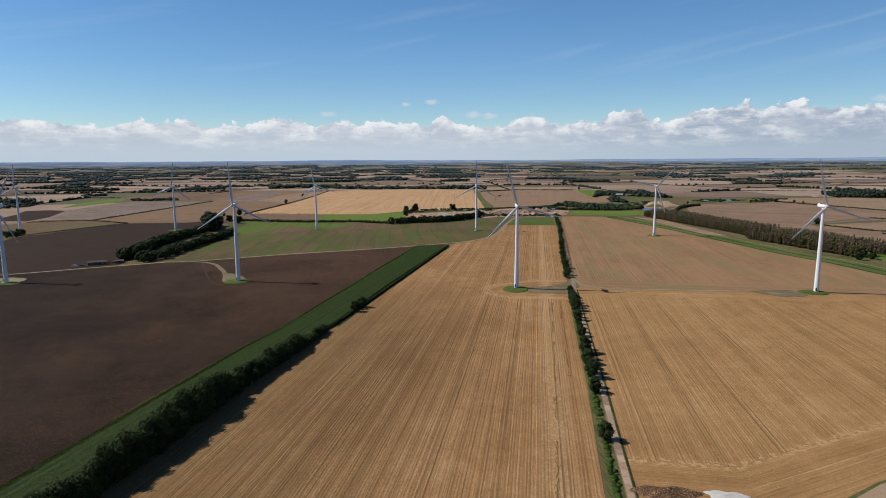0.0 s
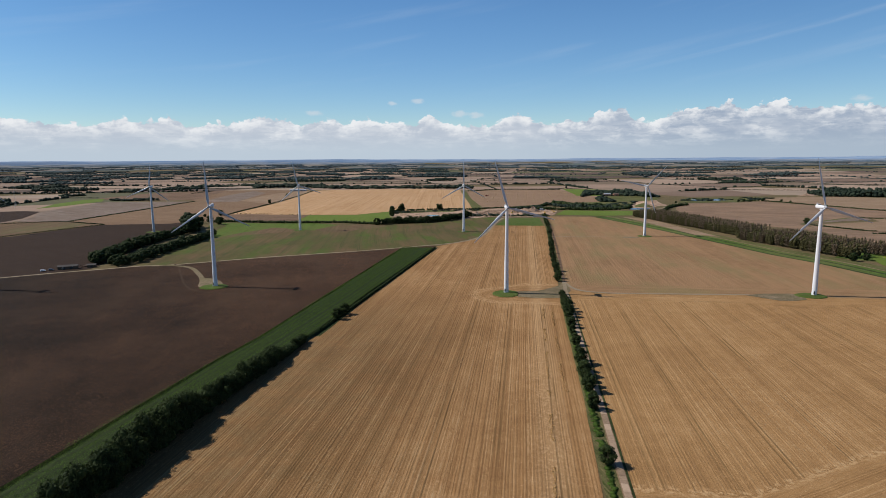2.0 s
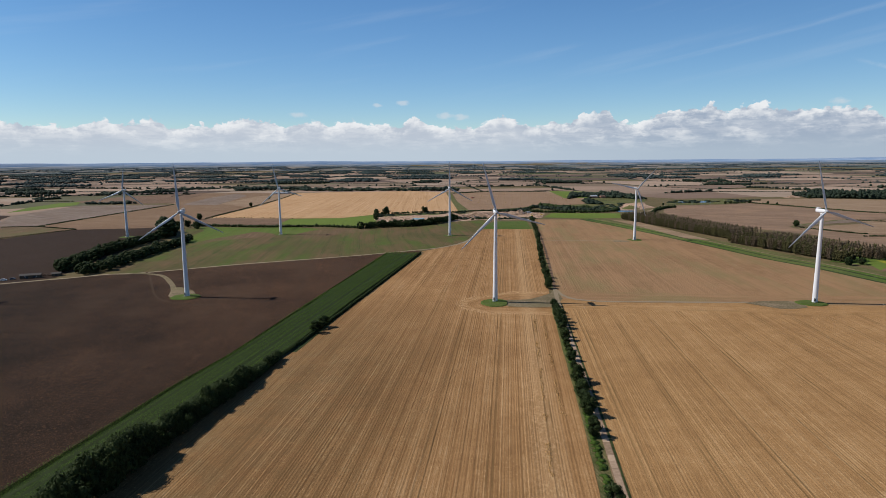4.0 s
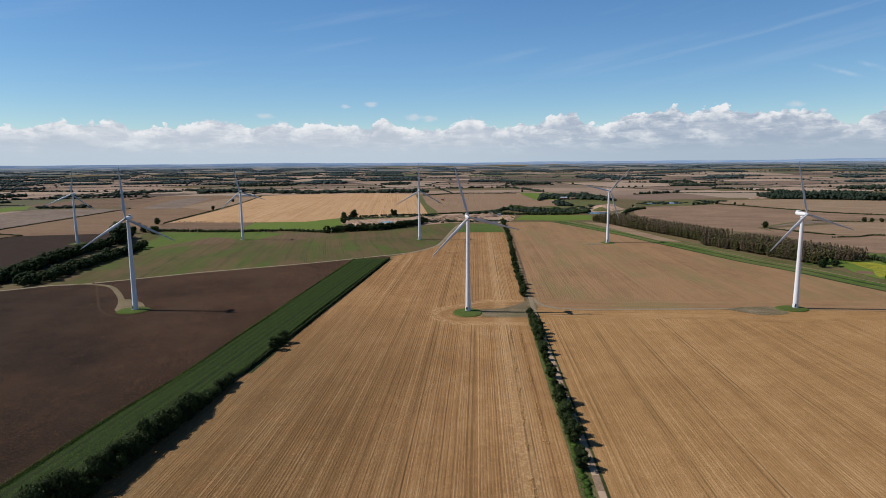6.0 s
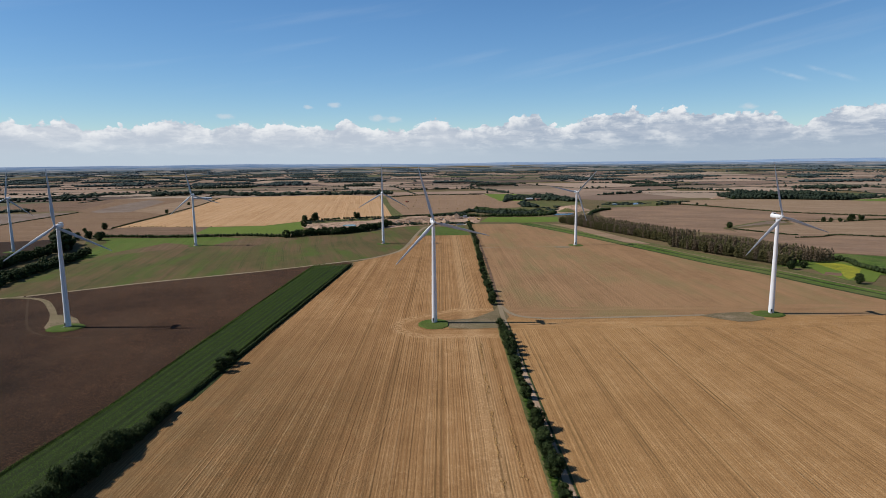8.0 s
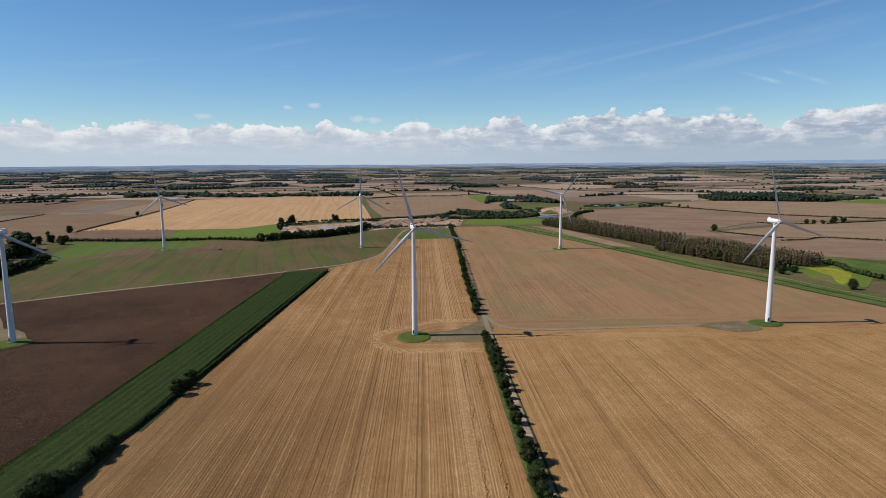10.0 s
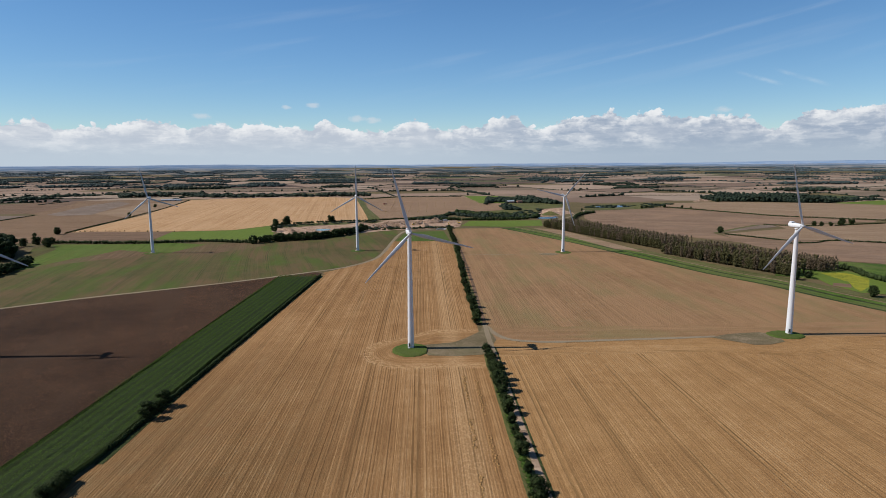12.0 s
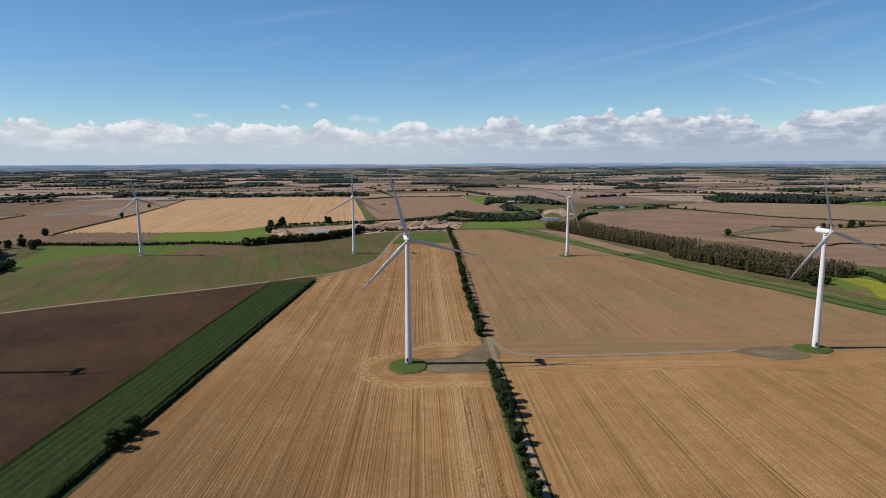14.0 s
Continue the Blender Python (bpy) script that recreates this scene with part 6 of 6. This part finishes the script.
def heap(name, x, y, rx, ry, h, mat, label, seed, z=0.0, n=28):
    """A loose heap with an uneven surface, resting on the ground."""
    rng = np.random.default_rng(seed)
    verts = [(0, 0, h)]
    rings = 9
    for i in range(1, rings + 1):
        t = i / rings
        for j in range(n):
            a = 2 * np.pi * j / n
            k = t * (1 + 0.16 * math.sin(3 * a + seed) + 0.08 * math.sin(7 * a + 2 * seed)) + rng.uniform(-0.02, 0.02)
            zz = h * (1 - t) ** 0.85 * (1 + 0.25 * math.sin(2 * a + seed)) * rng.uniform(0.8, 1.15) if i < rings else -0.3
            verts.append((rx * k * math.cos(a), ry * k * math.sin(a), zz))
    faces = [(0, 1 + j, 1 + (j + 1) % n) for j in range(n)]
    for i in range(rings - 1):
        for j in range(n):
            a, b = 1 + i * n + j, 1 + i * n + (j + 1) % n
            faces += [(a, a + n, b + n), (a, b + n, b)]
    ob = new(name, mesh_np(name, np.array(verts), np.array(faces), mat, False))
    ob.location = (x, y, z)
    tagged(ob, label, "heap")


for i, (x, y, rx, ry, h) in enumerate(((30, 712, 12, 10, 6), (18, 705, 10, 8, 4), (-35, 660, 16, 9, 3.5), (-60, 640, 14, 9, 3), (-192, 575, 14, 12, 4), (-175, 560, 12, 8, 2.5),
                                       (-5, 690, 12, 8, 3), (-100, 690, 30, 8, 2.5), (55, 700, 8, 7, 3), (-120, 590, 16, 8, 2.5), (-20, 640, 10, 8, 3), (10, 660, 9, 7, 3.5), (-75, 668, 12, 7, 3), (-50, 705, 15, 6, 2.5), (60, 665, 7, 6, 2.2), (-140, 655, 18, 8, 2.5), (-205, 620, 12, 10, 3), (15, 735, 20, 6, 3))):
    heap("sand_mound", x, y, rx, ry, h * 1.35, SAND, "pale pink sand mound in the quarry", i + 1)
heap("spoil_heap", 285, 900, 30, 55, 8, SAND, "large sandy spoil heap with weeds", 21)
heap("spoil_heap", 262, 850, 18, 25, 6, ROUGH, "weedy green spoil heap", 22)
heap("sand_mound", 745, 1215, 22, 10, 6, SAND, "pale sand mound at the wood edge", 23)
heap("soil_mound", 54.6, -283, 10.5, 5.2, 1.9, HEAP, "heap of crumbly brown soil on the field corner", 31, n=40)
heap("lime_heap", 71.8, -281.2, 6.5, 3.2, 0.6, CHALK, "small white lime heap beside the soil", 32)


def crusher(x, y):
    """Quarry screening plant: hopper, conveyor and house on legs."""
    top = new("crushing_plant")
    top.matrix_basis = pose(x, y, 0.1, 0, 0, 12)
    tagged(top, "grey quarry screening plant with a conveyor", "machinery")
    part("house", box(bmesh.new(), 6, 4, 3.5, (0, 0, 4.2), 0.1), SHEET, top)
    for sx in (-2.6, 2.6):
        for sy in (-1.6, 1.6):
            part("leg", box(bmesh.new(), 0.35, 0.35, 2.6, (sx, sy, 1.2), 0.02), STEEL, top)
    bm = box(bmesh.new(), 16, 1.2, 0.5, (0, 0, 0), 0.05)
    bmesh.ops.transform(bm, matrix=Matrix.Translation((-9, 0, 3.6)) @ Matrix.Rotation(radians(-18), 4, "Y"), verts=bm.verts)
    part("conveyor", bm, STEEL, top)
    part("conveyor_leg", box(bmesh.new(), 0.3, 1.2, 3.4, (-10, 0, 1.5), 0.02), STEEL, top)
    part("bin", box(bmesh.new(), 3.5, 3.5, 2.4, (5.5, 0, 2.0), 0.2), PAINT_WHITE, top)
    part("bin_stand", box(bmesh.new(), 2.6, 2.6, 0.9, (5.5, 0, 0.4), 0.05), STEEL, top)


crusher(47, 711)


def excavator(x, y, turn):
    top = new("excavator")
    top.matrix_basis = pose(x, y, 0.1, 0, 0, turn)
    tagged(top, "yellow tracked excavator in the quarry", "excavator")
    for s in (-1, 1):
        part("track", box(bmesh.new(), 4.0, 0.6, 0.9, (0, s * 1.2, 0.45), 0.25), RUBBER, top)
    part("body", box(bmesh.new(), 3.4, 2.6, 1.3, (-0.4, 0, 1.7), 0.2), PAINT_YELLOW, top)
    part("cabin", box(bmesh.new(), 1.5, 1.1, 1.5, (0.8, 0.7, 2.6), 0.12), GLASS, top)
    for a, at, l in ((-40, (2.6, 0, 3.2), 4.4), (50, (5.0, 0, 3.2), 3.2)):
        bm = box(bmesh.new(), l, 0.4, 0.5, (0, 0, 0), 0.08)
        bmesh.ops.transform(bm, matrix=Matrix.Translation(at) @ Matrix.Rotation(radians(a), 4, "Y"), verts=bm.verts)
        part("arm", bm, PAINT_YELLOW, top)


excavator(70, 690, 160)
excavator(-8, 672, 40)
excavator(52, 668, 100)


def lattice_mast(x, y, h):
    """A slim steel lattice mast."""
    top = new("lattice_mast")
    top.matrix_basis = pose(x, y, 0)
    tagged(top, "slim grey steel lattice mast in a field", "mast")
    for sx in (-1, 1):
        for sy in (-1, 1):
            bm = bmesh.new()
            bmesh.ops.create_cone(bm, cap_ends=True, segments=6, radius1=0.12, radius2=0.06, depth=h)
            lean = math.atan2(1.4, h)
            bmesh.ops.transform(bm, matrix=Matrix.Translation((sx * 0.9, sy * 0.9, h / 2)) @ Matrix.Rotation(sy * lean, 4, "X") @ Matrix.Rotation(-sx * lean, 4, "Y"), verts=bm.verts)
            part("leg", bm, STEEL, top)
    for i in range(10):
        k = 1 - i / 11
        bm = bmesh.new()
        for s in (-1, 1):
            box(bm, 3.2 * k, 0.1, 0.1, (0, s * 1.6 * k, h * (i + 0.5) / 10), 0.0)
            box(bm, 0.1, 3.2 * k, 0.1, (s * 1.6 * k, 0, h * (i + 0.5) / 10), 0.0)
        part("brace", bm, STEEL, top)


lattice_mast(-1103, 728, 46)


def conveyor(x, y, turn, length, rise):
    """A belt conveyor on a trestle with a feed box."""
    top = new("conveyor")
    top.matrix_basis = pose(x, y, 0.1, 0, 0, turn)
    tagged(top, "rusty brown belt conveyor standing in the quarry", "machinery")
    a = math.atan2(rise, length)
    bm = box(bmesh.new(), length, 1.3, 0.6, (0, 0, 0), 0.05)
    bmesh.ops.transform(bm, matrix=Matrix.Translation((0, 0, rise / 2 + 0.8)) @ Matrix.Rotation(-a, 4, "Y"), verts=bm.verts)
    part("belt_frame", bm, PAINT_RUST, top)
    part("feed_box", box(bmesh.new(), 2.6, 2.4, 1.8, (-length / 2, 0, 1.1), 0.1), PAINT_RUST, top)
    for t in (0.0, 0.35):
        part("leg", box(bmesh.new(), 0.3, 1.3, rise / 2 + 0.8 + rise * t, (length * t, 0, (rise / 2 + 0.6 + rise * t) / 2), 0.02), STEEL, top)


PAINT_RUST = plain_mat("rusty_paint", (0.1, 0.06, 0.04), 0.8, 0.1, 0.3, 0.4)
for x, y, turn, length, rise in ((-62, 628, 20, 16, 5), (-50, 640, 110, 12, 4), (-75, 640, -30, 14, 4), (5, 690, 60, 12, 4), (-2, 700, 10, 10, 3), (-25, 660, 150, 14, 5)):
    conveyor(x, y, turn, length, rise)


def culvert(x, y, turn):
    """Pale concrete headwalls of a ditch crossing."""
    top = new("culvert")
    top.matrix_basis = pose(x, y, 0.0, 0, 0, turn)
    tagged(top, "pale concrete ditch culvert with wing walls", "culvert")
    part("headwall", box(bmesh.new(), 9.0, 0.5, 2.0, (0, 0, 0.9), 0.05), RENDER, top)
    for s in (-1, 1):
        part("wing_wall", box(bmesh.new(), 4.5, 0.4, 1.6, (s * 6.2, -1.5, 0.7), 0.05, radians(-s * 35)), RENDER, top)


culvert(36, 604, 8)


def rubble(x, y, n, spread, seed):
    """Scrap and rubble thrown together beside the shed."""
    rng = np.random.default_rng(seed)
    bm = bmesh.new()
    for _ in range(n):
        px, py = rng.normal(0, spread, 2)
        sx, sy, sz = rng.uniform(0.4, 2.4), rng.uniform(0.4, 1.4), rng.uniform(0.3, 1.3)
        box(bm, sx, sy, sz, (px, py, sz / 2 - 0.05), 0.04, rng.uniform(0, 3.14))
    ob = new("scrap_pile", bm_mesh("scrap_pile", bm, PAINT_RUST))
    ob.location = (x, y, 0.05)
    tagged(ob, "low jumble of dark scrap beside the shed", "scrap", kind="stuff")


rubble(-407, 74, 40, 3.5, 5)
rubble(-420, 64, 14, 2.0, 6)


def straw_row(line, gap, seed):
    """A broken row of loose straw clumps left by the combine."""
    rng = np.random.default_rng(seed)
    spots = []
    for (x0, y0), (x1, y1) in zip(line[:-1], line[1:]):
        for t in np.arange(0, 1, gap / math.hypot(x1 - x0, y1 - y0)):
            if rng.uniform() < 0.75 and math.sin(y0 * 0.05 + (y1 - y0) * t * 0.11 + seed) > -0.55:
                k = rng.uniform(0.3, 0.8)
                spots.append((x0 + (x1 - x0) * t + rng.normal(0, 0.45), y0 + (y1 - y0) * t + rng.uniform(-0.5, 0.5), 0.1 + 0.04 * k, 0.5 * k, 0.8 * k, 0.14 * k))
    v, f = both(lumps(spots, 1, rng, 0.4), leaves(spots, 8, 0.2, rng))
    tagged(new("straw_clumps", mesh_np("straw_clumps", v, f, LOOSE_STRAW)), "loose clumps of golden straw lying in a row", "straw", kind="stuff")


straw_row([(22.0, -300), (23.4, -225), (24.3, -188), (25.2, -110), (26.0, -45)], 0.4, 1)
straw_row([(30.4, -215), (31.0, -199), (31.2, -120), (31.6, -45)], 0.5, 2)
